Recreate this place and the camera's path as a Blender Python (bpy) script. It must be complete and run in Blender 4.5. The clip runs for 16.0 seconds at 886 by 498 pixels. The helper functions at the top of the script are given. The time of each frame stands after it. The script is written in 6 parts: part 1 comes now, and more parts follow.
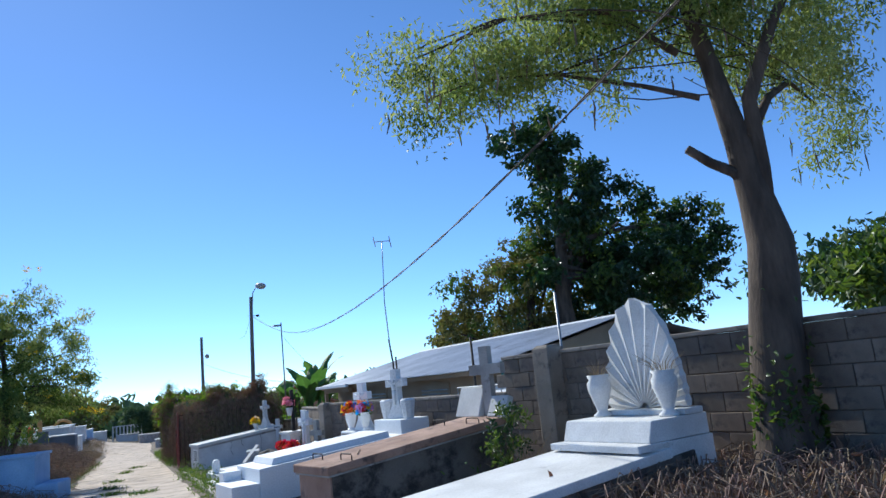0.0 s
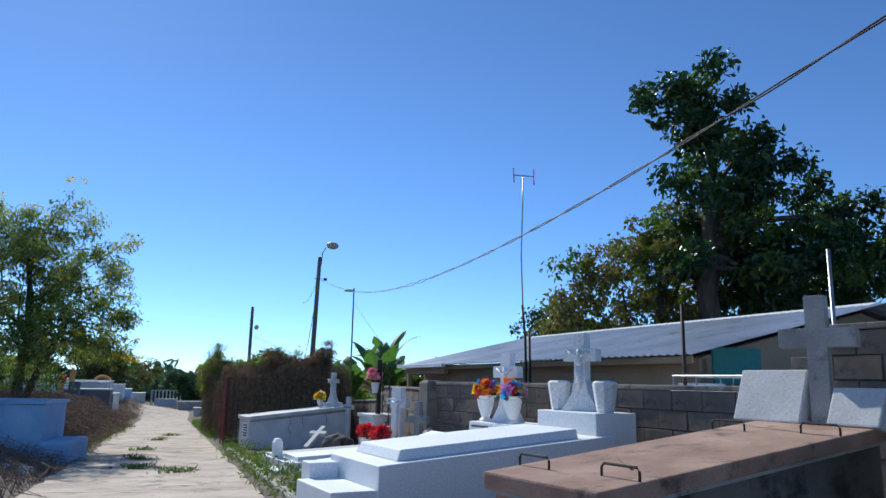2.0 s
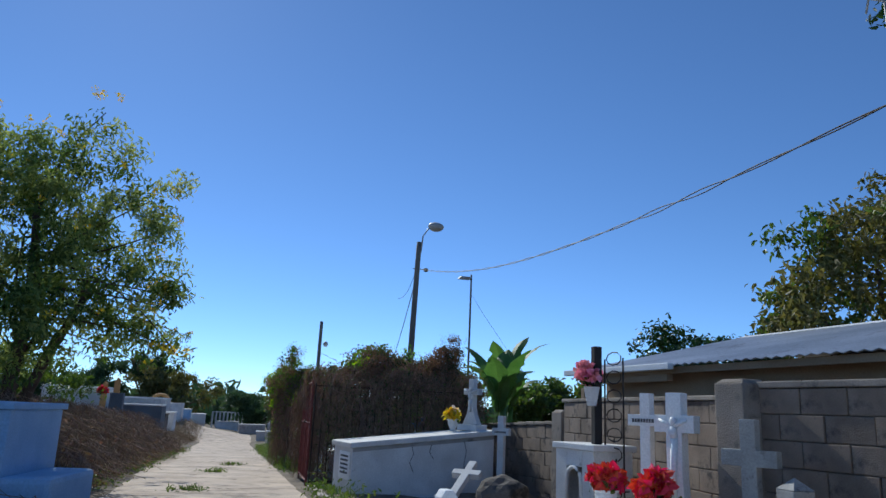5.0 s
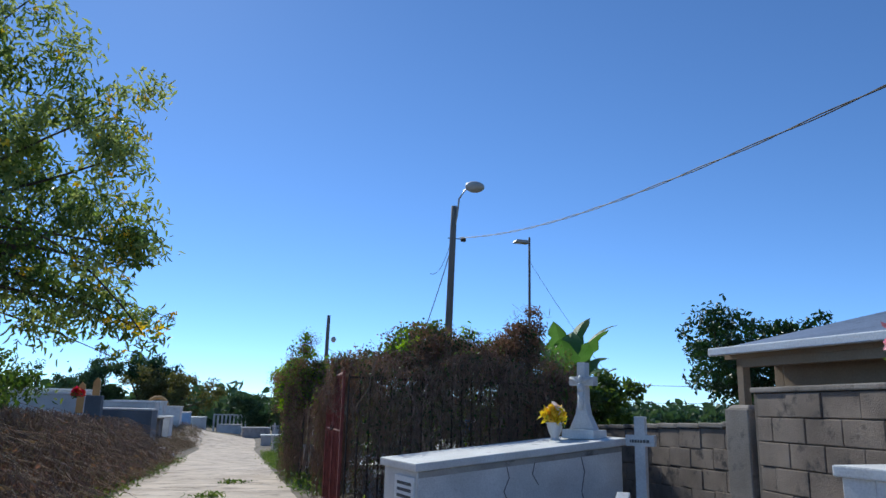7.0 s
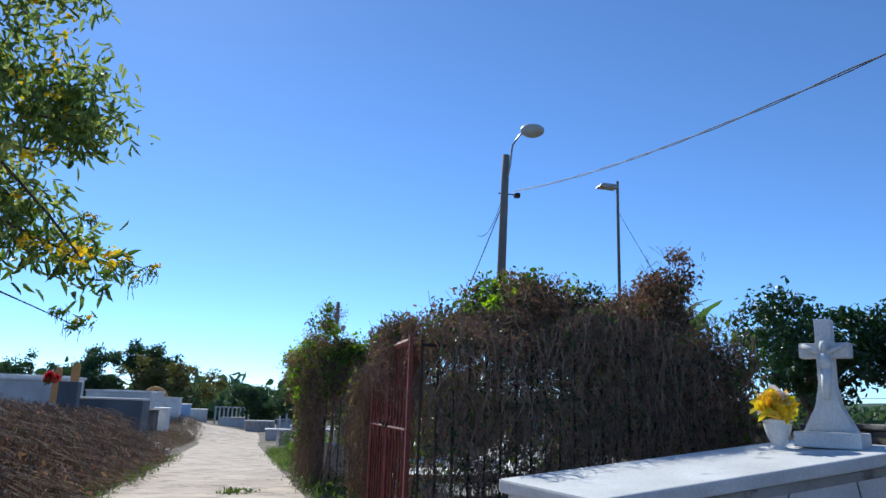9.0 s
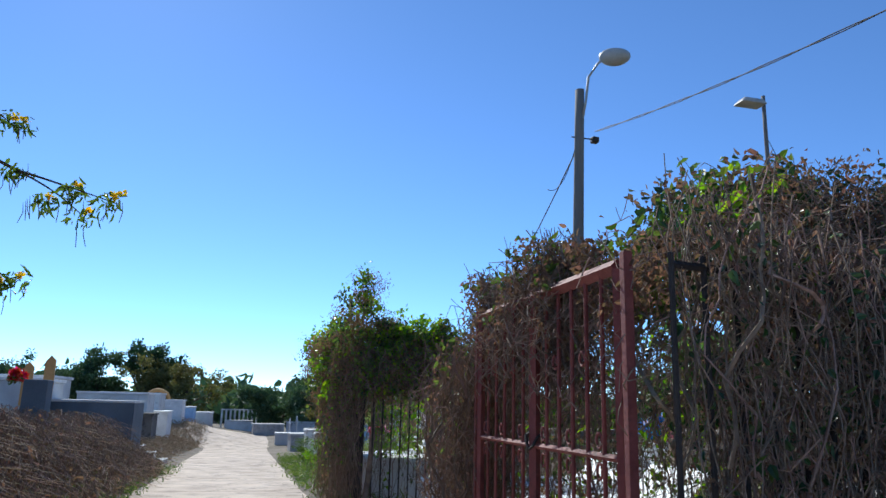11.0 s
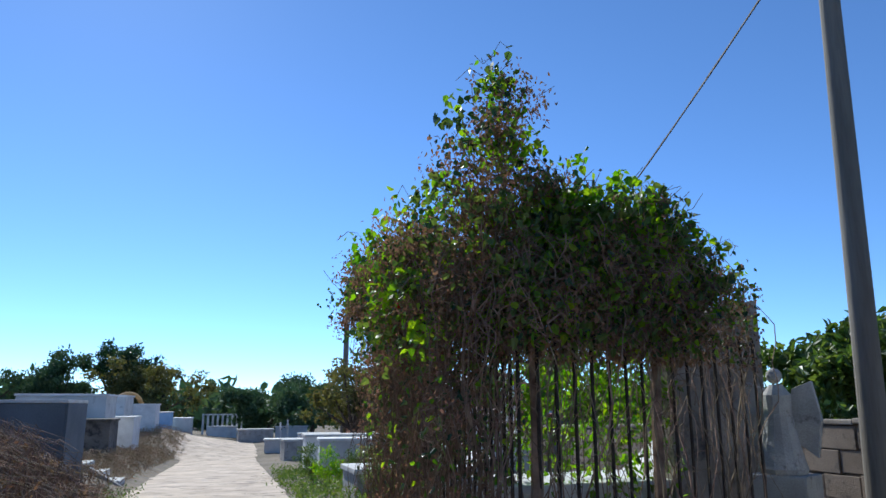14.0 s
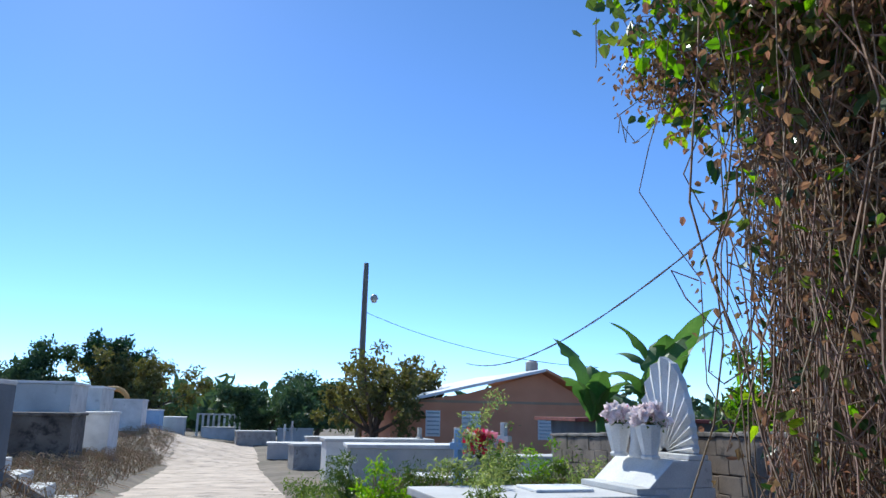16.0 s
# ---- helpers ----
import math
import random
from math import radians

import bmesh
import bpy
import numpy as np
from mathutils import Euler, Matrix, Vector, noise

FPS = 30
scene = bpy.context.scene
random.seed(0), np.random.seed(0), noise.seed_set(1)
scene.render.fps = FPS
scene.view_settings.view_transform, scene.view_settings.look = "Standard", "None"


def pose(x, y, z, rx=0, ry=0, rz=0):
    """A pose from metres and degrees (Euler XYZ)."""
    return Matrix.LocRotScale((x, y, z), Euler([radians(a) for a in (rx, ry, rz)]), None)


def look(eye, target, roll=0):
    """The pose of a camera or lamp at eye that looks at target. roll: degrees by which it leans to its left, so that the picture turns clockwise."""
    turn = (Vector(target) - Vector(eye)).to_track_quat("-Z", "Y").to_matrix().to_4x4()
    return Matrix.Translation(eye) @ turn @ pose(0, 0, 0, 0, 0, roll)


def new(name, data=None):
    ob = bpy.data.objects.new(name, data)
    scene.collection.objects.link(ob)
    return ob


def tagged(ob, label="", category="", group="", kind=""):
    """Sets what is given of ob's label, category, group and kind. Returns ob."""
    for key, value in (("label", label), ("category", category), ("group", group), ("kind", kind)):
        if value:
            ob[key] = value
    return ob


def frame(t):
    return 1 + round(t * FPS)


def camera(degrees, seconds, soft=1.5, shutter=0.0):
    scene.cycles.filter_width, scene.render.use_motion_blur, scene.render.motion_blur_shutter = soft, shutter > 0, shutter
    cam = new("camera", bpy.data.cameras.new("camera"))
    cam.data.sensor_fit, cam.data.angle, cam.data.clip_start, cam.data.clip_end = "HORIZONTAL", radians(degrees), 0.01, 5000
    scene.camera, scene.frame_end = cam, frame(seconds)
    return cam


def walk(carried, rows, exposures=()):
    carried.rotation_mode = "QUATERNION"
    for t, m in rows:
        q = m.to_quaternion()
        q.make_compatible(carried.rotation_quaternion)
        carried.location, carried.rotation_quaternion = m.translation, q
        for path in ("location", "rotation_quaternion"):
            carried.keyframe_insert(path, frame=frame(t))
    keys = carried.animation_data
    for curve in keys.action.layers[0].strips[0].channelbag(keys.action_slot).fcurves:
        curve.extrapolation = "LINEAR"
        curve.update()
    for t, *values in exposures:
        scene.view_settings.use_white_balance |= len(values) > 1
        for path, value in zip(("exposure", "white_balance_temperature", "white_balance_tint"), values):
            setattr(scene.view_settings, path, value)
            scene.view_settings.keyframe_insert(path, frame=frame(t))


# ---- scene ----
cam = camera(63.2, 16.0)
# seconds, place, heading, look up, lean to the right
ROWS = [
    (0, -0.032, -0.229, 1.242, -22.90, 10.09, 5.94),
    (0.5, -0.057, 1.037, 1.164, -21.56, 10.69, 3.56),
    (1, -0.056, 2.252, 1.064, -20.88, 11.29, 0.84),
    (1.5, -0.066, 3.572, 0.964, -20.66, 11.09, -0.58),
    (2, -0.043, 4.929, 0.890, -20.17, 10.56, -1.03),
    (2.5, -0.046, 6.220, 0.821, -19.84, 10.70, -1.71),
    (3, -0.070, 7.413, 0.767, -19.03, 11.38, -2.28),
    (3.5, -0.068, 8.605, 0.720, -18.15, 11.71, -2.31),
    (4, -0.103, 9.646, 0.658, -17.25, 12.08, -2.97),
    (4.5, -0.093, 10.630, 0.595, -16.42, 12.42, -2.99),
    (5, -0.045, 11.626, 0.543, -15.74, 12.77, -2.46),
    (7.5, 0.016, 16.724, 0.540, -15.53, 12.57, -1.29),
    (8, 0.018, 17.636, 0.494, -15.48, 12.27, -1.93),
    (8.5, 0.001, 18.458, 0.468, -15.43, 12.19, -1.90),
    (11, -0.042, 22.640, 0.426, -14.83, 12.24, -1.40),
    (11.5, -0.045, 23.446, 0.390, -15.07, 12.22, -0.60),
    (12, -0.049, 24.299, 0.338, -15.19, 12.50, 0.18),
    (12.5, -0.071, 25.177, 0.315, -15.40, 12.49, 0.26),
    (13, -0.068, 26.201, 0.285, -15.64, 12.26, 0.28),
    (13.5, -0.045, 27.293, 0.253, -15.92, 12.21, 0.48),
    (14, -0.041, 28.400, 0.215, -15.97, 12.33, 0.07),
    (14.5, -0.048, 29.734, 0.173, -15.78, 12.95, -0.21),
    (15, -0.087, 31.116, 0.133, -15.70, 13.29, -0.90),
    (15.5, -0.083, 32.406, 0.084, -15.84, 13.08, -1.11),
    (16, -0.112, 33.699, 0.030, -16.22, 12.79, -1.02),
]
walk(cam, [(t, pose(x, y, z, 90 + up, lean, head)) for t, x, y, z, head, up, lean in ROWS],
     [(0, 0.22, 5750, 4), (1, 0.2, 5750, 4), (2, 0.02, 5750, 4), (5, -0.25, 5750, 4), (7.5, 0.03, 5750, 4), (8.5, 0.15, 5750, 4), (11, 0.3, 5750, 4), (14, 0.25, 5750, 4), (16, 0.4, 5750, 4)])

# ---- light ----
SUN_UP, SUN_LEFT = 36.5, 11.0
world = bpy.data.worlds.new("sky")
world.use_nodes = True
scene.world = world
wn = world.node_tree
sky = wn.nodes.new("ShaderNodeTexSky")
sky.sky_type, sky.sun_disc = "NISHITA", False
sky.sun_elevation, sky.sun_rotation = radians(SUN_UP), radians(-SUN_LEFT)
sky.altitude, sky.air_density, sky.dust_density, sky.ozone_density = 3000, 0.88, 0.4, 6.3
wn.nodes["Background"].inputs["Strength"].default_value = 0.15
wn.links.new(sky.outputs[0], wn.nodes["Background"].inputs["Color"])
sun = new("sun", bpy.data.lights.new("sun", "SUN"))
sun.data.energy, sun.data.angle, sun.data.color = 4.4, radians(0.55), (1.0, 0.925, 0.81)
sun.matrix_world = look((0, 0, 30), Vector((0, 0, 30)) - Vector((-math.sin(radians(SUN_LEFT)) * math.cos(radians(SUN_UP)),
                   math.cos(radians(SUN_LEFT)) * math.cos(radians(SUN_UP)), math.sin(radians(SUN_UP)))))

# ---- materials ----
rng = random.Random(7)


def mat(name, c1, c2, rough=0.85, scale=3.0, grain=60.0, bump=0.25, metal=0.0, c3=None, patch=0.62, vary=0.0, island=0.0, through_light=0.0, stretch=(1, 1, 1)):
    """A surface of two colours mixed by a coarse noise, a third in patches, fine grain and relief."""
    m = bpy.data.materials.new(name)
    m.use_nodes = True
    t = m.node_tree
    n, link = t.nodes, t.links.new
    b = n["Principled BSDF"]
    b.inputs["Roughness"].default_value, b.inputs["Metallic"].default_value = rough, metal
    co = n.new("ShaderNodeTexCoord")
    mp = n.new("ShaderNodeMapping")
    mp.inputs["Scale"].default_value = stretch
    link(co.outputs["Object"], mp.inputs["Vector"])
    big, fine = n.new("ShaderNodeTexNoise"), n.new("ShaderNodeTexNoise")
    big.inputs["Scale"].default_value, big.inputs["Detail"].default_value = scale, 6
    fine.inputs["Scale"].default_value, fine.inputs["Detail"].default_value = grain, 4
    link(mp.outputs[0], big.inputs["Vector"]), link(mp.outputs[0], fine.inputs["Vector"])
    ramp = n.new("ShaderNodeValToRGB")
    ramp.color_ramp.elements[0].position, ramp.color_ramp.elements[1].position = 0.34, 0.68
    ramp.color_ramp.elements[0].color, ramp.color_ramp.elements[1].color = (*c1, 1), (*c2, 1)
    link(big.outputs["Fac"], ramp.inputs["Fac"])
    colour = ramp.outputs["Color"]
    if c3:
        spot = n.new("ShaderNodeTexNoise")
        spot.inputs["Scale"].default_value, spot.inputs["Detail"].default_value, spot.inputs["Roughness"].default_value = scale * 1.7, 9, 0.7
        link(mp.outputs[0], spot.inputs["Vector"])
        r3 = n.new("ShaderNodeValToRGB")
        r3.color_ramp.elements[0].position, r3.color_ramp.elements[1].position = patch - 0.06, patch + 0.06
        link(spot.outputs["Fac"], r3.inputs["Fac"])
        mx = n.new("ShaderNodeMix")
        mx.data_type = "RGBA"
        mx.inputs["B"].default_value = (*c3, 1)
        link(r3.outputs["Color"], mx.inputs["Factor"]), link(colour, mx.inputs["A"])
        colour = mx.outputs["Result"]
    hsv = n.new("ShaderNodeHueSaturation")
    link(colour, hsv.inputs["Color"])
    add = n.new("ShaderNodeMath")
    add.operation = "MULTIPLY_ADD"
    link(fine.outputs["Fac"], add.inputs[0])
    add.inputs[1].default_value, add.inputs[2].default_value = 0.5, 0.75
    value = add.outputs[0]
    for amount, node, socket in ((vary, "ShaderNodeObjectInfo", "Random"), (island, "ShaderNodeNewGeometry", "Random Per Island")):
        if amount:
            rnd, mul = n.new(node), n.new("ShaderNodeMath")
            mul.operation = "MULTIPLY_ADD"
            mul.inputs[1].default_value = amount
            mul2 = n.new("ShaderNodeMath")
            mul2.operation = "ADD"
            link(rnd.outputs[socket], mul.inputs[0])
            mul.inputs[2].default_value = -amount / 2
            link(mul.outputs[0], mul2.inputs[0]), link(value, mul2.inputs[1])
            value = mul2.outputs[0]
            if node == "ShaderNodeNewGeometry":
                hue = n.new("ShaderNodeMath")
                hue.operation = "MULTIPLY_ADD"
                hue.inputs[1].default_value, hue.inputs[2].default_value = -0.05, 0.525
                link(rnd.outputs[socket], hue.inputs[0])
                link(hue.outputs[0], hsv.inputs["Hue"])
    link(value, hsv.inputs["Value"])
    link(hsv.outputs["Color"], b.inputs["Base Color"])
    if bump:
        bp = n.new("ShaderNodeBump")
        bp.inputs["Strength"].default_value, bp.inputs["Distance"].default_value = bump, 0.01
        mix = n.new("ShaderNodeMath")
        mix.operation = "ADD"
        link(fine.outputs["Fac"], mix.inputs[0]), link(big.outputs["Fac"], mix.inputs[1])
        link(mix.outputs[0], bp.inputs["Height"]), link(bp.outputs[0], b.inputs["Normal"])
    if through_light:
        tr, ms = n.new("ShaderNodeBsdfTranslucent"), n.new("ShaderNodeMixShader")
        br = n.new("ShaderNodeHueSaturation")
        br.inputs["Value"].default_value, br.inputs["Saturation"].default_value = 1.7, 1.15
        link(hsv.outputs["Color"], br.inputs["Color"]), link(br.outputs[0], tr.inputs["Color"])
        ms.inputs[0].default_value = through_light
        link(b.outputs[0], ms.inputs[1]), link(tr.outputs[0], ms.inputs[2])
        link(ms.outputs[0], n["Material Output"].inputs["Surface"])
    return m


DIRT = mat("dry_earth", (0.10, 0.075, 0.05), (0.20, 0.155, 0.11), 0.95, 1.2, 25, 0.6, c3=(0.06, 0.07, 0.025), patch=0.6)
PATHC = mat("path_concrete", (0.42, 0.325, 0.245), (0.63, 0.51, 0.395), 0.9, 1.3, 40, 0.5, c3=(0.24, 0.19, 0.15), patch=0.59)
KERB = mat("kerb_concrete", (0.30, 0.26, 0.22), (0.46, 0.41, 0.35), 0.9, 2.5, 50, 0.5, c3=(0.15, 0.12, 0.09))
BLOCK = mat("concrete_block", (0.175, 0.135, 0.105), (0.31, 0.245, 0.19), 0.95, 2.2, 90, 0.6, c3=(0.07, 0.06, 0.055), patch=0.6, vary=0.3)
MORTAR = mat("mortar", (0.12, 0.098, 0.078), (0.21, 0.172, 0.138), 0.95, 4, 70, 0.5)
CAPC = mat("wall_plaster", (0.22, 0.185, 0.15), (0.37, 0.32, 0.27), 0.95, 1.6, 70, 0.5, c3=(0.09, 0.08, 0.075), patch=0.58)
WHITE = mat("white_paint", (0.83, 0.83, 0.815), (0.9, 0.9, 0.885), 0.6, 1.5, 50, 0.08)
OLDWHITE = mat("worn_white_paint", (0.60, 0.59, 0.57), (0.78, 0.77, 0.75), 0.75, 2.2, 60, 0.25, c3=(0.25, 0.24, 0.23), patch=0.68)
SPECKLE = mat("white_terrazzo", (0.66, 0.66, 0.65), (0.80, 0.80, 0.79), 0.6, 26, 120, 0.15, c3=(0.34, 0.34, 0.34), patch=0.6)
GREYC = mat("old_grey_concrete", (0.30, 0.29, 0.27), (0.46, 0.44, 0.41), 0.95, 3, 60, 0.5, c3=(0.14, 0.13, 0.12), patch=0.62)
DARKC = mat("dark_stained_concrete", (0.10, 0.085, 0.07), (0.22, 0.19, 0.16), 0.95, 1.6, 50, 0.6, c3=(0.05, 0.045, 0.04), patch=0.55)
BROWN = mat("brown_stained_slab", (0.29, 0.17, 0.118), (0.48, 0.31, 0.225), 0.9, 2.0, 60, 0.4, c3=(0.12, 0.085, 0.07), patch=0.6)
BLUE = mat("blue_paint", (0.25, 0.40, 0.60), (0.36, 0.52, 0.70), 0.75, 2, 50, 0.2, c3=(0.35, 0.38, 0.40), patch=0.7)
PALE = mat("pale_concrete", (0.50, 0.49, 0.47), (0.66, 0.65, 0.62), 0.85, 1.5, 50, 0.3, c3=(0.30, 0.29, 0.28), patch=0.66)
SLATE = mat("grey_blue_render", (0.10, 0.115, 0.13), (0.16, 0.18, 0.20), 0.9, 1.2, 40, 0.3)
ORANGE = mat("orange_wall_paint", (0.64, 0.27, 0.14), (0.74, 0.34, 0.19), 0.8, 0.7, 40, 0.15)
YELLOWC = mat("ochre_paint", (0.55, 0.30, 0.10), (0.66, 0.38, 0.14), 0.8, 2, 40, 0.2)
TAN = mat("tan_house_paint", (0.34, 0.24, 0.15), (0.44, 0.32, 0.21), 0.85, 1.0, 40, 0.2)
TEAL = mat("teal_paint", (0.06, 0.24, 0.20), (0.09, 0.30, 0.26), 0.8, 1.0, 40, 0.1)
ROOF = mat("corrugated_metal", (0.42, 0.45, 0.48), (0.60, 0.62, 0.65), 0.42, 0.8, 30, 0.1, metal=0.55, c3=(0.30, 0.30, 0.31), patch=0.62)
WHITEROOF = mat("white_roof_sheet", (0.72, 0.73, 0.74), (0.80, 0.81, 0.82), 0.5, 1, 30, 0.05)
BARK = mat("bark", (0.05, 0.035, 0.026), (0.135, 0.097, 0.07), 0.95, 6, 40, 0.9, stretch=(1, 1, 0.25))
WOOD = mat("weathered_pole_wood", (0.13, 0.115, 0.10), (0.24, 0.215, 0.185), 0.9, 5, 60, 0.5, stretch=(1, 1, 0.08))
STEM = mat("dry_vine_stem", (0.13, 0.085, 0.06), (0.33, 0.235, 0.165), 0.95, 8, 60, 0.2, island=0.5)
DRYLEAF = mat("dry_leaf", (0.11, 0.068, 0.045), (0.26, 0.165, 0.10), 0.9, 2, 30, 0.0, island=0.6, through_light=0.35)
STRAW = mat("dry_grass", (0.26, 0.19, 0.11), (0.42, 0.32, 0.19), 0.9, 2, 30, 0.0, island=0.5, through_light=0.2)
LEAF = mat("green_leaf", (0.065, 0.105, 0.022), (0.125, 0.175, 0.04), 0.45, 0.5, 20, 0.0, island=0.5, through_light=0.4)
DARKLEAF = mat("dark_glossy_leaf", (0.018, 0.045, 0.012), (0.035, 0.075, 0.018), 0.35, 0.6, 20, 0.0, island=0.5, through_light=0.22)
OLIVE = mat("olive_leaf", (0.10, 0.10, 0.028), (0.17, 0.155, 0.045), 0.6, 0.6, 20, 0.0, island=0.6, through_light=0.3)
FEATHER = mat("light_green_leaflet", (0.19, 0.25, 0.07), (0.33, 0.36, 0.14), 0.6, 0.6, 20, 0.0, island=0.5, through_light=0.45)
# Lime green; on the vines its brightness also stands for sun through leaves.
LIME = mat("lime_and_backlit_leaf", (0.12, 0.23, 0.02), (0.20, 0.32, 0.035), 0.5, 0.6, 20, 0.0, island=0.4, through_light=0.6)
FARLEAF = mat("distant_foliage", (0.05, 0.09, 0.035), (0.09, 0.14, 0.055), 0.7, 0.3, 10, 0.0, island=0.5, through_light=0.2)
BANANA = mat("banana_leaf", (0.06, 0.13, 0.03), (0.12, 0.21, 0.06), 0.6, 1.5, 20, 0.1, through_light=0.35)
YELLOW = mat("yellow_flower", (0.70, 0.48, 0.02), (0.80, 0.60, 0.05), 0.6, 3, 30, 0.0, island=0.3, through_light=0.3)
RED = mat("red_cloth_petal", (0.60, 0.02, 0.03), (0.75, 0.06, 0.07), 0.6, 8, 30, 0.0, island=0.4, through_light=0.2)
PINK = mat("pink_cloth_petal", (0.70, 0.20, 0.28), (0.85, 0.42, 0.45), 0.6, 8, 30, 0.0, island=0.3, through_light=0.2)
BLUEP = mat("blue_cloth_petal", (0.03, 0.22, 0.62), (0.08, 0.40, 0.75), 0.6, 8, 30, 0.0, island=0.3, through_light=0.2)
ORANGEP = mat("orange_cloth_petal", (0.80, 0.18, 0.03), (0.85, 0.34, 0.06), 0.6, 8, 30, 0.0, island=0.3, through_light=0.2)
VIOLET = mat("violet_cloth_petal", (0.42, 0.18, 0.50), (0.62, 0.38, 0.66), 0.6, 8, 30, 0.0, island=0.3, through_light=0.2)
CREAM = mat("pale_cloth_petal", (0.78, 0.66, 0.66), (0.85, 0.78, 0.76), 0.6, 8, 30, 0.0, island=0.3, through_light=0.2)
RUSTRED = mat("red_oxide_iron", (0.16, 0.035, 0.03), (0.26, 0.07, 0.055), 0.75, 6, 60, 0.3, c3=(0.08, 0.03, 0.02))
IRON = mat("rusty_black_iron", (0.025, 0.02, 0.018), (0.06, 0.045, 0.035), 0.7, 8, 60, 0.3, metal=0.3)
STEEL = mat("galvanised_steel", (0.34, 0.34, 0.34), (0.50, 0.50, 0.49), 0.45, 4, 40, 0.05, metal=0.7)
LAMPG = mat("lamp_housing", (0.36, 0.34, 0.30), (0.50, 0.47, 0.42), 0.5, 4, 40, 0.05)
INK = mat("dark_lettering", (0.10, 0.10, 0.10), (0.16, 0.16, 0.16), 0.8, 5, 40, 0.0)
GLASSW = mat("louvre_grey", (0.36, 0.40, 0.44), (0.50, 0.54, 0.58), 0.35, 2, 30, 0.0)
BLACK = mat("shadowed_interior", (0.02, 0.02, 0.02), (0.035, 0.03, 0.03), 0.9, 2, 30, 0.0)


# ---- building helpers ----
def lie(x, y):
    """Height of the ground: a gentle fall along the lane, a bank on its left."""
    z = -0.033 * min(y, 62)
    if y > 62:
        z += 0.16 * max(0.0, min(1.0, (1.0 - x) / 4)) * min(1.0, (y - 62) / 8) * 5 * max(0.0, min(1.0, (95 - y) / 25))
    if y > 110:
        z -= 0.02 * (y - 110) if y < 400 else 5.8 + 0.002 * (y - 400)
    bank = max(0.0, min(1.0, (-1.85 - x) / 1.7))
    bank = bank * bank * (3 - 2 * bank)
    z += bank * (0.95 - 0.45 * max(0.0, min(1.0, (y - 42) / 4))) * max(0.0, min(1.0, (y - 15) / 9)) * max(0.0, min(1.0, (90 - y) / 30))
    if x > 1.3:
        z += 0.06 * min(1.0, (x - 1.3) / 0.4)
    return z


def part(name, bm, material, parent=None, label=""):
    me = bpy.data.meshes.new(name)
    if isinstance(bm, tuple):
        me.from_pydata(bm[0], [], bm[1])
    else:
        bm.normal_update()
        bm.to_mesh(me)
        bm.free()
    me.materials.append(material)
    ob = new(name, me)
    ob.parent = parent
    if label:
        ob["label"] = label
    return ob


def smooth(ob):
    for p in ob.data.polygons:
        p.use_smooth = True
    return ob


def thing(name, m, label, category, group="", kind=""):
    ob = new(name)
    ob.empty_display_size = 0.1
    ob.matrix_world = m
    return tagged(ob, label, category, group, kind)


def box(x0, x1, y0, y1, z0, z1, bevel=0.01, bm=None, top=None):
    """A bevelled box; top: (dx0, dx1, dy0, dy1) insets of its upper face."""
    bm = bm or bmesh.new()
    a, b, c, d = top or (0, 0, 0, 0)
    v = [bm.verts.new(p) for p in ((x0, y0, z0), (x1, y0, z0), (x1, y1, z0), (x0, y1, z0),
                                   (x0 + a, y0 + c, z1), (x1 - b, y0 + c, z1), (x1 - b, y1 - d, z1), (x0 + a, y1 - d, z1))]
    f = [bm.faces.new([v[i] for i in q]) for q in ((3, 2, 1, 0), (4, 5, 6, 7), (0, 1, 5, 4), (1, 2, 6, 5), (2, 3, 7, 6), (3, 0, 4, 7))]
    if bevel:
        bmesh.ops.bevel(bm, geom=list({e for q in f for e in q.edges}), offset=bevel, segments=2, profile=0.6, affect="EDGES")
    return bm


def slab_shape(outline, y0, y1, bevel=0.008, bm=None):
    """An outline of (x, z) points, made solid between y0 and y1."""
    bm = bm or bmesh.new()
    a = [bm.verts.new((x, y0, z)) for x, z in outline]
    b = [bm.verts.new((x, y1, z)) for x, z in outline]
    f = [bm.faces.new(a), bm.faces.new(b[::-1])]
    n = len(outline)
    f += [bm.faces.new((a[i], b[i], b[(i + 1) % n], a[(i + 1) % n])) for i in range(n)]
    bmesh.ops.recalc_face_normals(bm, faces=f)
    if bevel:
        bmesh.ops.bevel(bm, geom=list({e for q in f for e in q.edges}), offset=bevel, segments=2, profile=0.6, affect="EDGES")
    return bm


def turned(bm, m):
    bmesh.ops.transform(bm, matrix=m, verts=bm.verts)
    return bm


def lathe(profile, seg=20, at=(0, 0, 0), bm=None, square=0.0):
    """A turned shape of (radius, z) rows; square: how far its plan is squared off."""
    bm = bm or bmesh.new()
    rings = []
    for r, z in profile:
        ring = []
        for i in range(seg):
            a = 2 * math.pi * (i + 0.5) / seg
            k = 1 / max(abs(math.cos(a)), abs(math.sin(a)))
            k = 1 + square * (k - 1)
            ring.append(bm.verts.new((at[0] + r * k * math.cos(a), at[1] + r * k * math.sin(a), at[2] + z)))
        rings.append(ring)
    for p, q in zip(rings, rings[1:]):
        for i in range(seg):
            bm.faces.new((p[i], p[(i + 1) % seg], q[(i + 1) % seg], q[i]))
    bm.faces.new(rings[0][::-1]), bm.faces.new(rings[-1])
    return bm


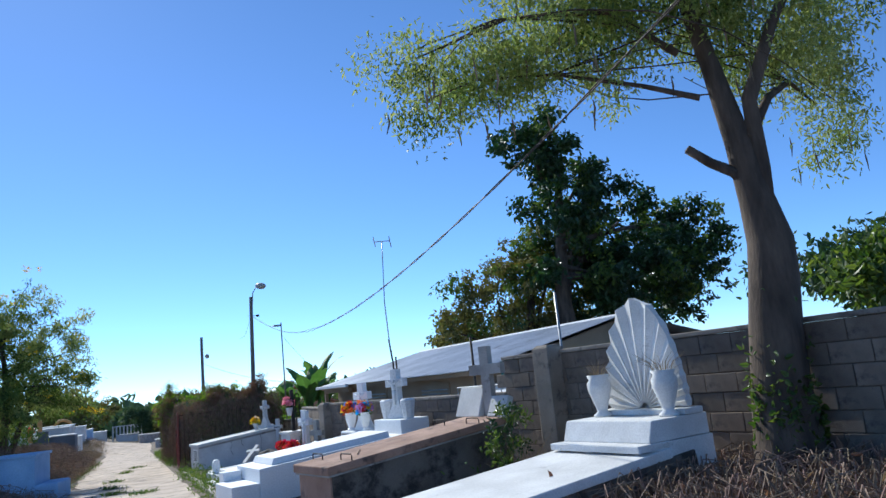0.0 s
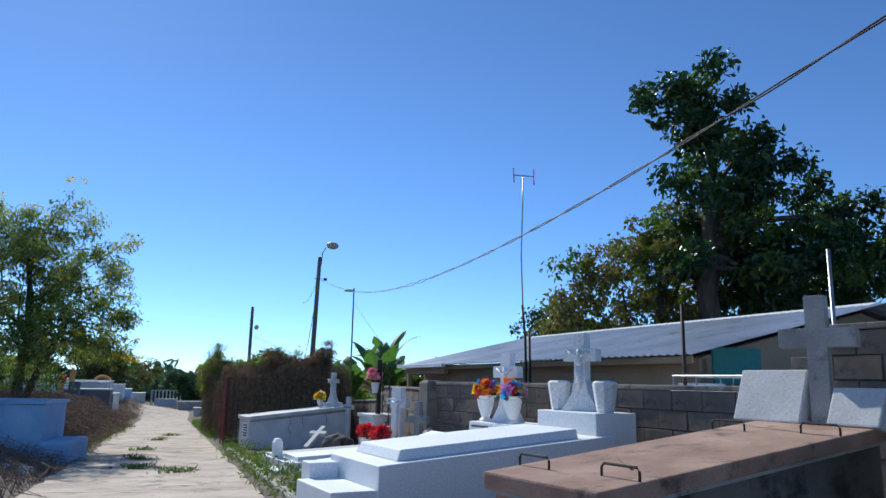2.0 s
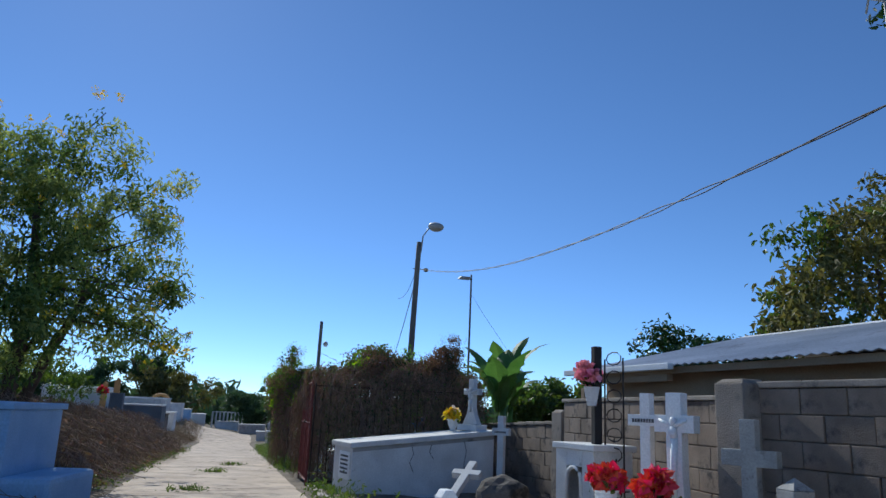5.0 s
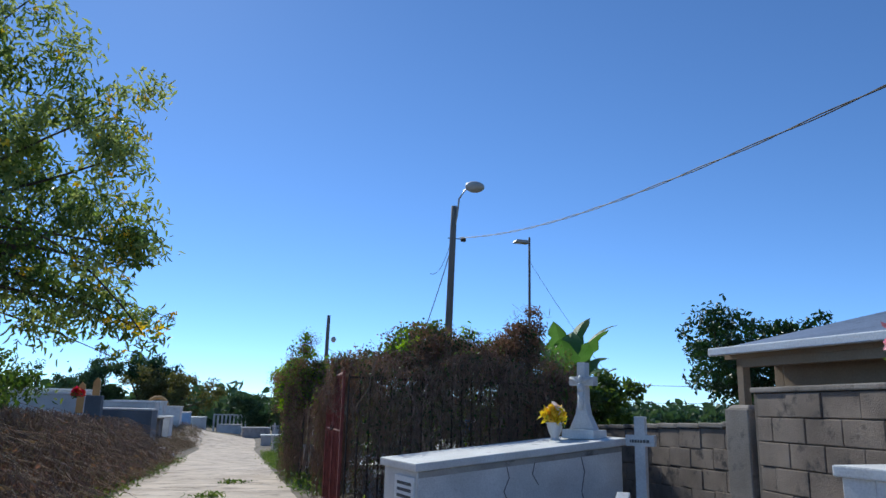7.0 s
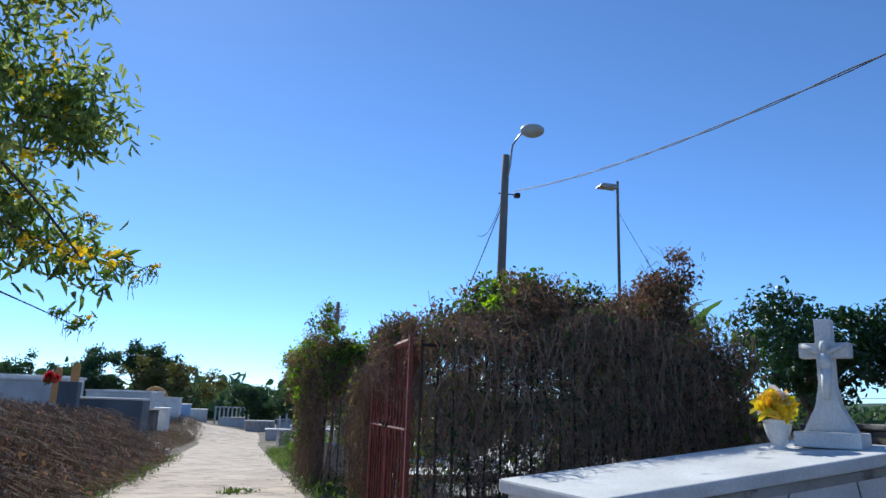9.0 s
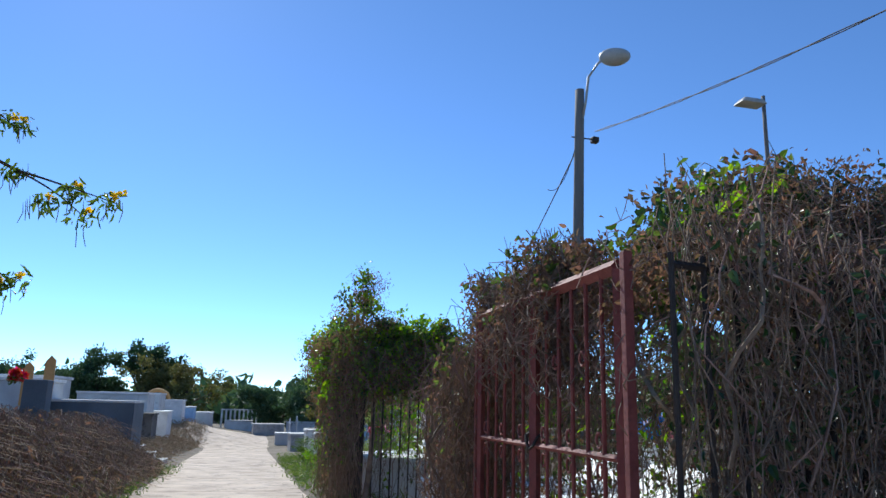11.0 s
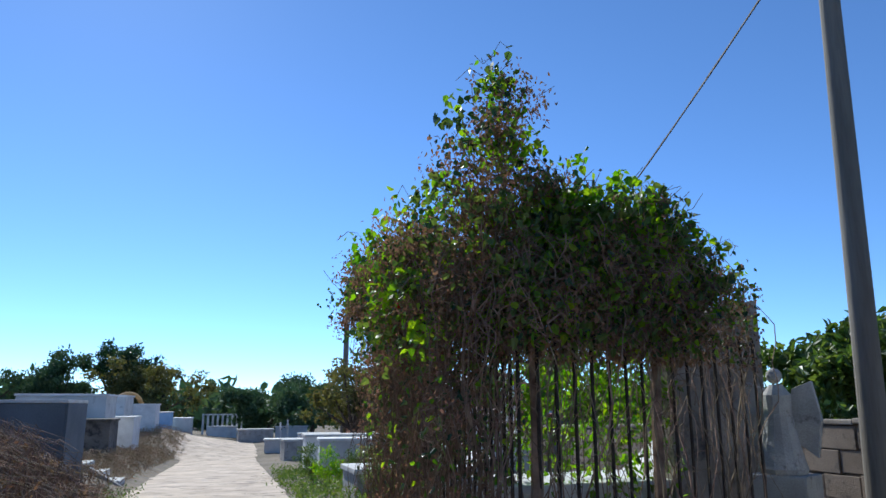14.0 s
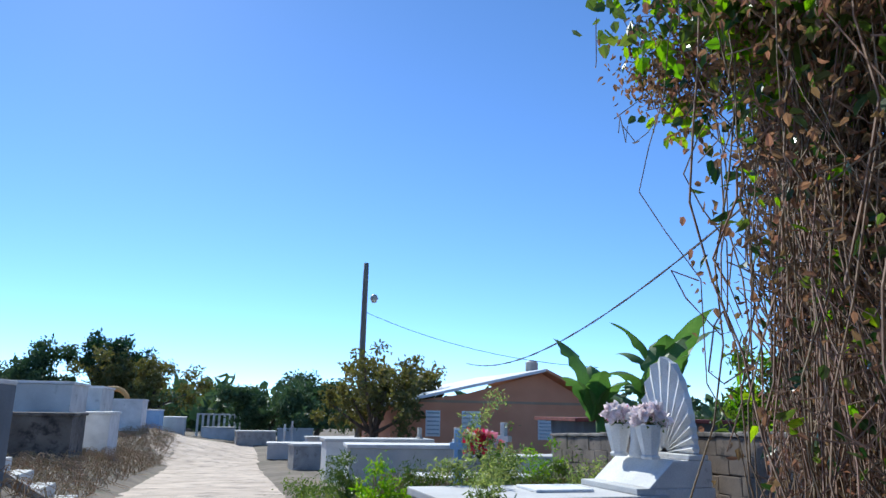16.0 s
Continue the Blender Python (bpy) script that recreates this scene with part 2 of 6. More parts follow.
def tubes(lines, seg=4):
    """Many round rods in one mesh; each a list of (x, y, z, radius)."""
    vs, fs = [], []
    for line in lines:
        base = len(vs)
        n = len(line)
        for k, (x, y, z, r) in enumerate(line):
            p, q = Vector(line[max(k - 1, 0)][:3]), Vector(line[min(k + 1, n - 1)][:3])
            d = q - p
            d = d.normalized() if d.length > 1e-9 else Vector((0, 0, 1))
            u = d.cross(Vector((0.31, 0.95, 0.02)) if abs(d.z) > 0.8 else Vector((0, 0, 1))).normalized()
            w = d.cross(u)
            for i in range(seg):
                a = 2 * math.pi * i / seg
                o = u * (r * math.cos(a)) + w * (r * math.sin(a))
                vs.append((x + o.x, y + o.y, z + o.z))
        for k in range(n - 1):
            for i in range(seg):
                a, b = base + k * seg + i, base + k * seg + (i + 1) % seg
                fs.append((a, b, b + seg, a + seg))
        fs.append(tuple(base + i for i in range(seg))[::-1])
        fs.append(tuple(base + (n - 1) * seg + i for i in range(seg)))
    return vs, fs


def leaves(places, size, slim=0.45, seed=1, droop=0.0, spread=0.4):
    """A leaf at each place: a folded blade of six points, turned at random; droop pulls the tips down."""
    r = np.random.default_rng(seed)
    p = np.asarray(places, float)
    n = len(p)
    d = r.normal(size=(n, 3))
    d[:, 2] -= droop * 2.2
    d /= np.linalg.norm(d, axis=1)[:, None]
    s = r.normal(size=(n, 3))
    s -= (s * d).sum(1)[:, None] * d
    s /= np.linalg.norm(s, axis=1)[:, None]
    up = np.cross(d, s)
    k = (size * (1 + spread * r.uniform(-1, 1, n)))[:, None]
    out = [p]
    for along, wide, rise in ((0.22, 0.48, 0.06), (0.66, 0.34, 0.05)):
        out.append(p + d * k * along + s * k * slim * wide + up * k * rise)
    out.append(p + d * k - up * k * 0.12)
    for along, wide, rise in ((0.66, 0.34, 0.05), (0.22, 0.48, 0.06)):
        out.append(p + d * k * along - s * k * slim * wide + up * k * rise)
    v = np.stack(out, 1).reshape(-1, 3)
    b = 6 * np.arange(n)[:, None]
    f = np.concatenate([b + np.array([[0, 1, 2, 3]]), b + np.array([[0, 3, 4, 5]])])
    return v.tolist(), f.tolist()


def cloud(n, blobs, seed=1, shell=0.55):
    """Places spread through a set of uneven clumps (x, y, z, rx, ry, rz), thicker near their skins."""
    r = np.random.default_rng(seed)
    vol = np.array([b[3] * b[4] * b[5] for b in blobs]) ** 0.75
    pick = r.choice(len(blobs), n, p=vol / vol.sum())
    d = r.normal(size=(n, 3))
    d /= np.linalg.norm(d, axis=1)[:, None]
    rad = shell + (1 - shell) * r.uniform(0, 1, n) ** 0.8
    rad *= 1 + 0.22 * np.sin(d[:, 0] * 7 + pick) * np.cos(d[:, 2] * 6 + pick * 2) + 0.10 * r.normal(size=n)
    b = np.array(blobs)[pick]
    return b[:, :3] + d * rad[:, None] * b[:, 3:]


def clumps(blobs, count, size, seed=1):
    """Break each big clump into many small twig clumps, for an uneven crown with gaps."""
    r = np.random.default_rng(seed)
    out = []
    for i, c in enumerate(cloud(count, blobs, seed, 0.35)):
        s = size * r.uniform(0.55, 1.35)
        out.append((*c, s, s, s * r.uniform(0.6, 0.95)))
    return out


def limb(a, b, r0, r1, bend=0.15, n=7, seed=0):
    r = random.Random(seed)
    a, b = Vector(a), Vector(b)
    off = Vector((r.uniform(-1, 1), r.uniform(-1, 1), r.uniform(-0.3, 0.6))) * bend * (b - a).length
    out = []
    for i in range(n):
        k = i / (n - 1)
        p = a.lerp(b, k) + off * math.sin(math.pi * k)
        out.append((p.x, p.y, p.z, r0 + (r1 - r0) * k))
    return out


def wall_frame(a, b):
    """Pose at a with x along the line from a to b."""
    return pose(a[0], a[1], 0, 0, 0, math.degrees(math.atan2(b[1] - a[1], b[0] - a[0])))


# ---- ground, lane, walls ----
def ground_sheet():
    xs = sorted({*np.round(np.arange(-12, 14.01, 0.4), 2), *(-4000, -1500, -600, -250, -120, -70, -45, -30, -20, -16, 18, 24, 32, 45, 70, 120, 250, 600, 1500, 4000)})
    ys = sorted({*np.round(np.arange(-8, 70, 0.5), 2), *(-4000, -900, -250, -80, -30, -15), *range(70, 130, 4), 140, 160, 190, 230, 280, 340, 420, 520, 700, 1000, 1500, 2400, 4500})
    vs = []
    for y in ys:
        for x in xs:
            z = lie(x, max(y, -60))
            if -12 < x < 14 and -8 < y < 70 and not -1.9 < x < 1.3:
                z += 0.05 * noise.noise((x * 1.3, y * 1.3, 0)) + 0.03 * noise.noise((x * 4, y * 4, 3))
            if -1.8 < x < 1.2 and y < 70:
                z -= 0.03
            vs.append((float(x), float(y), float(z)))
    w = len(xs)
    fs = [(j * w + i, j * w + i + 1, (j + 1) * w + i + 1, (j + 1) * w + i) for j in range(len(ys) - 1) for i in range(w - 1)]
    return smooth(part("ground", (vs, fs), DIRT))


tagged(ground_sheet(), "dry brown earth with sparse weeds on a gentle slope", "ground", kind="structure")

lane = tagged(part("lane_bed", box(-1.55, 0.95, -8, 1, -0.2, -0.03, 0), KERB), "worn pale concrete lane with cracks and grass tufts", "path", kind="structure")


def lane_slab(y0, y1, seed):
    r = random.Random(seed)
    nx, ny = 9, 8
    bm = bmesh.new()
    wide = max(0.0, (y0 - 60) / 8)
    rows = []
    for j in range(ny + 1):
        y = y0 + 0.004 + (y1 - y0 - 0.008) * j / ny
        left = -1.62 - 0.35 * max(0, min(1, (y - 24) / 8)) + 0.10 * noise.noise((y * 0.9, 1, 0)) + 0.05 * noise.noise((y * 4, 2, 0)) - 2.2 * min(wide, 1.2)
        right = 1.06 + 0.07 * noise.noise((y * 0.9, 5, 0)) + 0.05 * noise.noise((y * 4, 6, 0)) + 0.3 * min(wide, 1)
        row = []
        for i in range(nx + 1):
            x = left + (right - left) * i / nx
            row.append((x, y, lie(x if y > 62 else max(x, -1.8), y) + 0.012 + 0.012 * noise.noise((x * 2, y * 2, 9)) + 0.0015 * (seed % 3)))
        rows.append(row)
    top = [[bm.verts.new(p) for p in row] for row in rows]
    low = [[bm.verts.new((p[0], p[1], p[2] - 0.09)) if i in (0, nx) or j in (0, ny) else None for i, p in enumerate(row)] for j, row in enumerate(rows)]
    for j in range(ny):
        for i in range(nx):
            bm.faces.new((top[j][i], top[j][i + 1], top[j + 1][i + 1], top[j + 1][i]))
        bm.faces.new((top[j][0], top[j + 1][0], low[j + 1][0], low[j][0]))
        bm.faces.new((top[j + 1][nx], top[j][nx], low[j][nx], low[j + 1][nx]))
    for i in range(nx):
        bm.faces.new((top[0][i + 1], top[0][i], low[0][i], low[0][i + 1]))
        bm.faces.new((top[ny][i], top[ny][i + 1], low[ny][i + 1], low[ny][i]))
    return bm


joints = [-8.0]
while joints[-1] < 76:
    joints.append(joints[-1] + rng.uniform(2.2, 4.2))
for k, (y0, y1) in enumerate(zip(joints, joints[1:])):
    part("slab", lane_slab(y0, y1, k), PATHC, lane)


def crack(points, width, seed):
    r = random.Random(seed)
    vs, fs = [], []
    pts = []
    for a, b in zip(points, points[1:]):
        n = max(2, int(math.dist(a, b) / 0.06))
        pts += [(a[0] + (b[0] - a[0]) * i / n, a[1] + (b[1] - a[1]) * i / n) for i in range(n)]
    for i, (x, y) in enumerate(pts):
        x, y = x + r.gauss(0, 0.018), y + r.gauss(0, 0.03)
        w = width * r.uniform(0.3, 1.3)
        z = lie(x, y) + 0.0285 + 0.012 * noise.noise((x * 2, y * 2, 9))
        vs += [(x - w * 0.5, y - w, z), (x + w * 0.5, y + w, z)]
        if i:
            fs.append((2 * i - 2, 2 * i - 1, 2 * i + 1, 2 * i))
    return vs, fs


for k in range(26):
    y = 15 + k * 1.55 + rng.uniform(-0.4, 0.4)
    x = rng.uniform(-1.3, 0.5)
    pts = [(x, y)]
    for _ in range(rng.randint(2, 4)):
        pts.append((pts[-1][0] + rng.uniform(0.15, 0.5), pts[-1][1] + rng.uniform(-0.25, 0.3)))
    part("crack", crack(pts, 0.022, k), DIRT, lane, "dirt-filled crack")

kerb = thing("kerb", pose(0, 0, 0), "low broken concrete kerb beside the lane", "kerb", kind="structure")
for k in range(13):
    y = 12.4 + 0.92 * k
    b = box(1.24, 1.36 + rng.uniform(0, 0.02), y, y + 0.9 + rng.uniform(-0.06, 0.01), lie(1.3, y + 0.4) - 0.1, lie(1.3, y + 0.4) + 0.07 + rng.uniform(-0.025, 0.02), 0.012)
    part("kerb_stone", b, KERB, kerb)


def block_mesh(name, length, high, deep):
    me = bpy.data.meshes.new(name)
    b = box(0, length, 0, deep, 0, high, 0.008)
    b.to_mesh(me)
    b.free()
    me.materials.append(BLOCK)
    return me


BL, BH = 0.42, 0.21
FULL, HALF = block_mesh("block", BL - 0.009, BH - 0.009, 0.035), block_mesh("half_block", BL / 2 - 0.009, BH - 0.009, 0.035)


def block_wall(name, a, b, base, top_at, label, joined=False, deep=0.15):
    """A wall of hollow blocks from a to b; its face towards the lane shows the blocks. top_at(d): height d metres along it."""
    length = math.dist(a, b)
    m = wall_frame(a, b)
    tops = [top_at(d) for d in np.arange(0, length + 0.01, BL)]
    bm = bmesh.new()
    d0 = 0.0
    spans = []
    for i, z in enumerate(tops):
        d1 = min(length, (i + 1) * BL)
        if d1 - i * BL < 0.02:
            continue
        if spans and abs(spans[-1][2] - z) < 0.01:
            spans[-1][1] = d1
        else:
            spans.append([i * BL, d1, z])
    for d0, d1, z in spans:
        box(d0, d1, -deep + 0.0, -0.02, base, z - 0.004, 0.006, bm)
    core = part(name, bm, MORTAR)
    core.matrix_world = m
    tagged(core, label, "wall", kind="structure")
    cap = bmesh.new()
    for d0, d1, z in spans:
        box(d0, d1, -deep - 0.02, 0.022, z, z + 0.045 + rng.uniform(0, 0.01), 0.012, cap)
    part("capping", cap, CAPC, core, "rough cement capping")
    vs, fs = [], []
    r = random.Random(len(name))
    for i, z in enumerate(tops):
        row = 0
        zz = z - BH
        while zz > base - 0.05:
            off = (BL / 2 if row % 2 else 0)
            d = i * BL + off
            if d + BL <= length + 0.02 or d + BL / 2 <= length:
                me = FULL if d + BL <= length + 0.02 else HALF
                push = r.uniform(-0.006, 0.006)
                if joined:
                    n = len(vs)
                    vs += [(v.co.x + d, v.co.y - 0.03 + push, v.co.z + zz) for v in me.vertices]
                    fs += [tuple(n + q for q in p.vertices) for p in me.polygons]
                else:
                    ob = new("block", me)
                    ob.parent = core
                    ob.location = (d, -0.03 + push, zz)
            row += 1
            zz -= BH
    if joined:
        tagged(part("blocks", (vs, fs), BLOCK, core), kind="stuff")
    return core


W0, W1 = (6.76, -0.5), (4.25, 17.0)
WL = math.dist(W0, W1)
block_wall("wall_east", W0, W1, -0.75, lambda d: 1.40 if d < 10.4 else 0.86, "weathered concrete block wall with stained joints")
block_wall("wall_east_middle", (4.24, 17.25), (4.55, 21.5), -0.95, lambda d: 0.76, "weathered concrete block wall behind the graves", True)
block_wall("wall_east_far", (4.75, 21.8), (5.5, 46.0), -1.9, lambda d: 0.44 - 0.033 * d, "low weathered concrete block wall along the cemetery", True)


def pillar(x, y, z0, z1, turn, wide=0.34):
    p = thing("wall_pillar", pose(x, y, 0, 0, 0, turn), "stained square concrete pillar set in the block wall", "pillar", "wall pillars", "structure")
    part("shaft", box(-wide / 2, wide / 2, -0.14, 0.16, z0, z1, 0.015), CAPC, p)
    part("cap", box(-wide / 2 + 0.01, wide / 2 - 0.01, -0.13, 0.15, z1, z1 + 0.035, 0.015, top=(0.04, 0.04, 0.04, 0.04)), CAPC, p)


pillar(5.36, 8.65, -0.4, 1.50, 98)
pillar(4.21, 17.1, -0.7, 0.90, 96)
pillar(4.72, 21.75, -0.9, 0.62, 90)


# ---- graves ----
def grave(name, x, y, turn, label, z=None):
    return thing(name, pose(x, y, lie(x, y) if z is None else z, 0, 0, turn), label, "grave", "graves along the lane")


def cross_outline(h, arm, w, at, foot=0.0):
    """Upright cross: height, half arm, half width, height of the arms; foot: flare at its base."""
    return [(-w - foot, 0), (w + foot, 0), (w + foot * 0.25, h * 0.22), (w, h * 0.4), (w, at - w), (arm, at - w), (arm, at + w), (w, at + w), (w, h), (-w, h), (-w, at + w), (-arm, at + w), (-arm, at - w), (-w, at - w), (-w, h * 0.4), (-w - foot * 0.25, h * 0.22)]


def relief_figure(h, at, bm=None):
    """Low worn relief on a cross: bent body, arms up to the bar, cloth."""
    bm = bm or bmesh.new()
    segs = [((0.0, h * 0.28, 0.022), (0.012, at - 0.12, 0.034)), ((0.012, at - 0.12, 0.034), (0, at - 0.03, 0.036)),
            ((0, at - 0.03, 0.02), (-0.13, at + 0.035, 0.013)), ((0, at - 0.03, 0.02), (0.13, at + 0.035, 0.013)), ((0, at - 0.01, 0.024), (0.012, at + 0.05, 0.028))]
    for (x0, z0, r0), (x1, z1, r1) in segs:
        vs, fs = tubes([[(x0, 0, z0, r0), ((x0 + x1) / 2, -0.012, (z0 + z1) / 2, (r0 + r1) / 2 * 1.05), (x1, 0, z1, r1)]], 8)
        vv = [bm.verts.new(v) for v in vs]
        for q in fs:
            bm.faces.new([vv[i] for i in q])
    return bm


def face_lane(bm):
    """From drawn facing -y to facing the lane (-x) in a grave's own axes."""
    return turned(bm, Matrix.Rotation(radians(-90), 4, "Z"))


def stone_cross(parent, x, y, z, h, arm, w, at, deep, material, foot=0.0, figure=False, name="cross"):
    c = part(name, turned(face_lane(slab_shape(cross_outline(h, arm, w, at, foot), -deep / 2, deep / 2)), Matrix.Translation((x, y, z))), material, parent)
    if figure:
        smooth(part("relief", turned(face_lane(turned(relief_figure(h, at), Matrix.Translation((0, -deep / 2 - 0.012, 0)))), Matrix.Translation((x, y, z))), material, c))
    return c


def vase_profile(h, r):
    return [(r * 0.62, 0), (r * 0.66, h * 0.06), (r * 0.42, h * 0.14), (r * 0.46, h * 0.2), (r * 0.74, h * 0.5), (r * 0.9, h * 0.82), (r * 0.86, h * 0.9), (r * 1.06, h * 0.95), (r * 1.06, h), (r * 0.92, h), (r * 0.8, h * 0.9)]


def vase(x, y, z, h, r, material, label, square=0.0, seg=20, turn=0):
    v = lathe(vase_profile(h, r), seg, square=square)
    ob = part("vase", v, material)
    ob.matrix_world = pose(x, y, z, 0, 0, turn)
    if not square:
        smooth(ob)
    return tagged(ob, label, "vase", "grave vases")


def bouquet(x, y, z, radius, mats, label, seed, n=16, petal=0.05):
    """Cloth flowers: round heads of many petals on stems, with a few green leaves."""
    r = random.Random(seed)
    t = thing("flower_bouquet", pose(x, y, z), label, "flowers", "grave flowers")
    stems, heads = [], []
    for i in range(n):
        a, k = r.uniform(0, 6.28), math.sqrt(r.uniform(0, 1))
        p = (math.cos(a) * k * radius, math.sin(a) * k * radius, radius * 0.55 + radius * (1 - k * k) * 0.75 + r.uniform(-0.02, 0.02))
        heads.append(p)
        stems.append([(0, 0, -0.04, 0.004), (p[0] * 0.4, p[1] * 0.4, p[2] * 0.5, 0.003), (*p, 0.003)])
    tagged(part("stalk_bunch", tubes(stems, 3), DARKLEAF, t), kind="stuff")
    for i, p in enumerate(heads):
        pts = []
        nn = 26
        for j in range(nn):
            d = Vector((r.gauss(0, 1), r.gauss(0, 1), r.gauss(0.2, 1))).normalized()
            pts.append((p[0] + d.x * petal * 0.45, p[1] + d.y * petal * 0.45, p[2] + d.z * petal * 0.45))
        part("flower", leaves(pts, petal, 0.9, seed * 50 + i), mats[i % len(mats)], t)
    pts = [(r.gauss(0, radius * 0.5), r.gauss(0, radius * 0.5), r.uniform(0.0, radius * 0.6)) for _ in range(40)]
    part("foliage", leaves(pts, 0.07, 0.5, seed), LEAF, t)
    return t


def bars(parent, rows, x, z0, step, height, name="inscription"):
    """Unreadable lettering as short bars on a face that looks to the lane; rows of (y0, y1)."""
    bm = bmesh.new()
    for i, (y0, y1) in enumerate(rows):
        y = y0
        r = random.Random(i)
        while y < y1:
            w = r.uniform(0.012, 0.03)
            box(x - 0.003, x + 0.001, y, min(y + w, y1), z0 - i * step, z0 - i * step + height, 0, bm)
            y += w + 0.01
    return tagged(part(name, bm, INK, parent), kind="stuff")


TURN = 8.0
RISE = 0.10


def sloped(bm, k=RISE):
    """The graves rise with the ground from the lane to their heads: shear up along x, uprights stay upright."""
    for v in bm.verts:
        v.co.z += k * v.co.x
    return bm


def place(x, y, z, lx, ly, lz, turn=TURN):
    """World place of a point given in a grave's own axes."""
    return pose(x, y, z, 0, 0, turn) @ Vector((lx, ly, lz))


# fan grave (used twice)
def fan_grave(x, y, z, turn, label, high, length=2.5, base=GREYC, slabm=OLDWHITE, slope=0.04, k=0.0, ped=0.36):
    g = grave("fan_grave", x, y, turn, label, z)
    part("base", sloped(box(0, length, -0.64, 0.64, -0.35, high - 0.09, 0.02), k), base, g, "stained dark concrete sides")
    part("slab", sloped(box(-0.04, length - 0.35, -0.68, 0.68, high - 0.09, high, 0.015), k), slabm, g)
    high += k * (length - 0.5)
    part("step", box(length - 0.72, length - 0.3, -0.62, 0.62, high + 0.002, high + 0.07, 0.012), slabm, g)
    out = [(length - 0.55, high + 0.07), (length + 0.28, high + 0.07), (length + 0.28, high + ped), (length - 0.52 + slope, high + ped)]
    part("pedestal", slab_shape(out, -0.60, 0.60, 0.012), OLDWHITE, g)
    part("pedestal_base", box(length - 0.5, length + 0.30, -0.62, 0.62, -0.35, high + 0.066, 0.012), OLDWHITE, g)
    # fan: pleats from one foot, drawn as ridges
    bm = bmesh.new()
    n, h, w = 15, 1.04, 0.53
    tip, back = [], []
    for i in range(2 * n + 1):
        a = math.pi * (0.02 + 0.96 * i / (2 * n))
        k = abs(math.cos(a))
        rr = 1 / math.sqrt((math.cos(a) / w) ** 2 + (math.sin(a) / h) ** 2)
        rr *= 1 + 0.10 * math.sin(a) ** 8 + (0.02 if i % 2 else -0.01)
        dep = -0.045 if i % 2 else 0.0
        tip.append(bm.verts.new((math.cos(a) * rr, dep, max(0, math.sin(a) * rr))))
        back.append(bm.verts.new((math.cos(a) * rr, 0.055, max(0, math.sin(a) * rr))))
    inner = [bm.verts.new((math.cos(math.pi * i / (2 * n)) * 0.06, -0.05 if i % 2 else -0.01, 0.02 + math.sin(math.pi * i / (2 * n)) * 0.06)) for i in range(2 * n + 1)]
    innerb = bm.verts.new((0, 0.055, 0.0))
    for i in range(2 * n):
        bm.faces.new((inner[i], tip[i], tip[i + 1], inner[i + 1]))
        bm.faces.new((tip[i], back[i], back[i + 1], tip[i + 1]))
        bm.faces.new((back[i], innerb, back[i + 1]))
    bmesh.ops.recalc_face_normals(bm, faces=bm.faces)
    m = Matrix.Translation((length + 0.12, 0, high + ped + 0.04))
    part("fan", turned(face_lane(bm), m), OLDWHITE, g, "tall pleated shell-shaped headpiece")
    part("fan_foot", box(length - 0.02, length + 0.24, -0.60, 0.60, high + ped + 0.002, high + ped + 0.06, 0.012), OLDWHITE, g)
    return g


def tall_vase(x, y, z, label, h=0.44, r=0.13):
    prof = [(r * 0.75, 0), (r * 0.75, h * 0.05), (r * 0.42, h * 0.12), (r * 0.5, h * 0.22), (r * 0.95, h * 0.62), (r * 1.0, h * 0.8), (r * 0.78, h * 0.9), (r * 0.95, h), (r * 0.7, h), (r * 0.6, h * 0.9)]
    return tagged(smooth_at(lathe(prof, 18), "vase", OLDWHITE, (x, y, z)), label, "vase", "grave vases")


def smooth_at(bm, name, material, at, turn=0):
    ob = smooth(part(name, bm, material))
    ob.matrix_world = pose(*at, 0, 0, turn)
    return ob


def tuft(x, y, z, n, h, material, name, label, seed, spread=0.1, category="plant", droop=0.0):
    r = random.Random(seed)
    lines = []
    for i in range(n):
        a = r.uniform(0, 6.28)
        k = r.uniform(0, 1)
        hh = h * r.uniform(0.5, 1.1)
        px, py = math.cos(a) * spread * k * 0.5, math.sin(a) * spread * k * 0.5
        lines.append([(px, py, -0.02, 0.004), (px + math.cos(a) * spread * k * 0.6, py + math.sin(a) * spread * k * 0.6, hh * 0.6, 0.003),
                      (px + math.cos(a) * spread * (k + 0.3) * 1.4, py + math.sin(a) * spread * (k + 0.3) * 1.4, hh * (1 - droop), 0.001)])
    ob = part(name, tubes(lines, 3), material)
    ob.location = (x, y, z)
    return tagged(ob, label, category, kind="stuff" if n > 60 else "")


FX, FY, FZ, FH = 2.25, 5.62, -0.24, 0.44
fan_grave(FX, FY, FZ, TURN, "long worn white grave with a tall pleated shell headpiece", FH, 2.5, DARKC, k=0.09, ped=0.27)
FH += 0.09
for side, s in ((0.34, 1), (-0.34, 2)):
    p = place(FX, FY, FZ, 2.42, side * 1.35, FH + 0.362)
    tall_vase(p.x, p.y, p.z, "white cement urn with dry stalks before the shell headpiece")
    tuft(p.x, p.y, p.z + 0.38, 26, 0.22, STRAW, "dry_stalks", "bundle of dry brown stalks in a cement urn", s, 0.12)

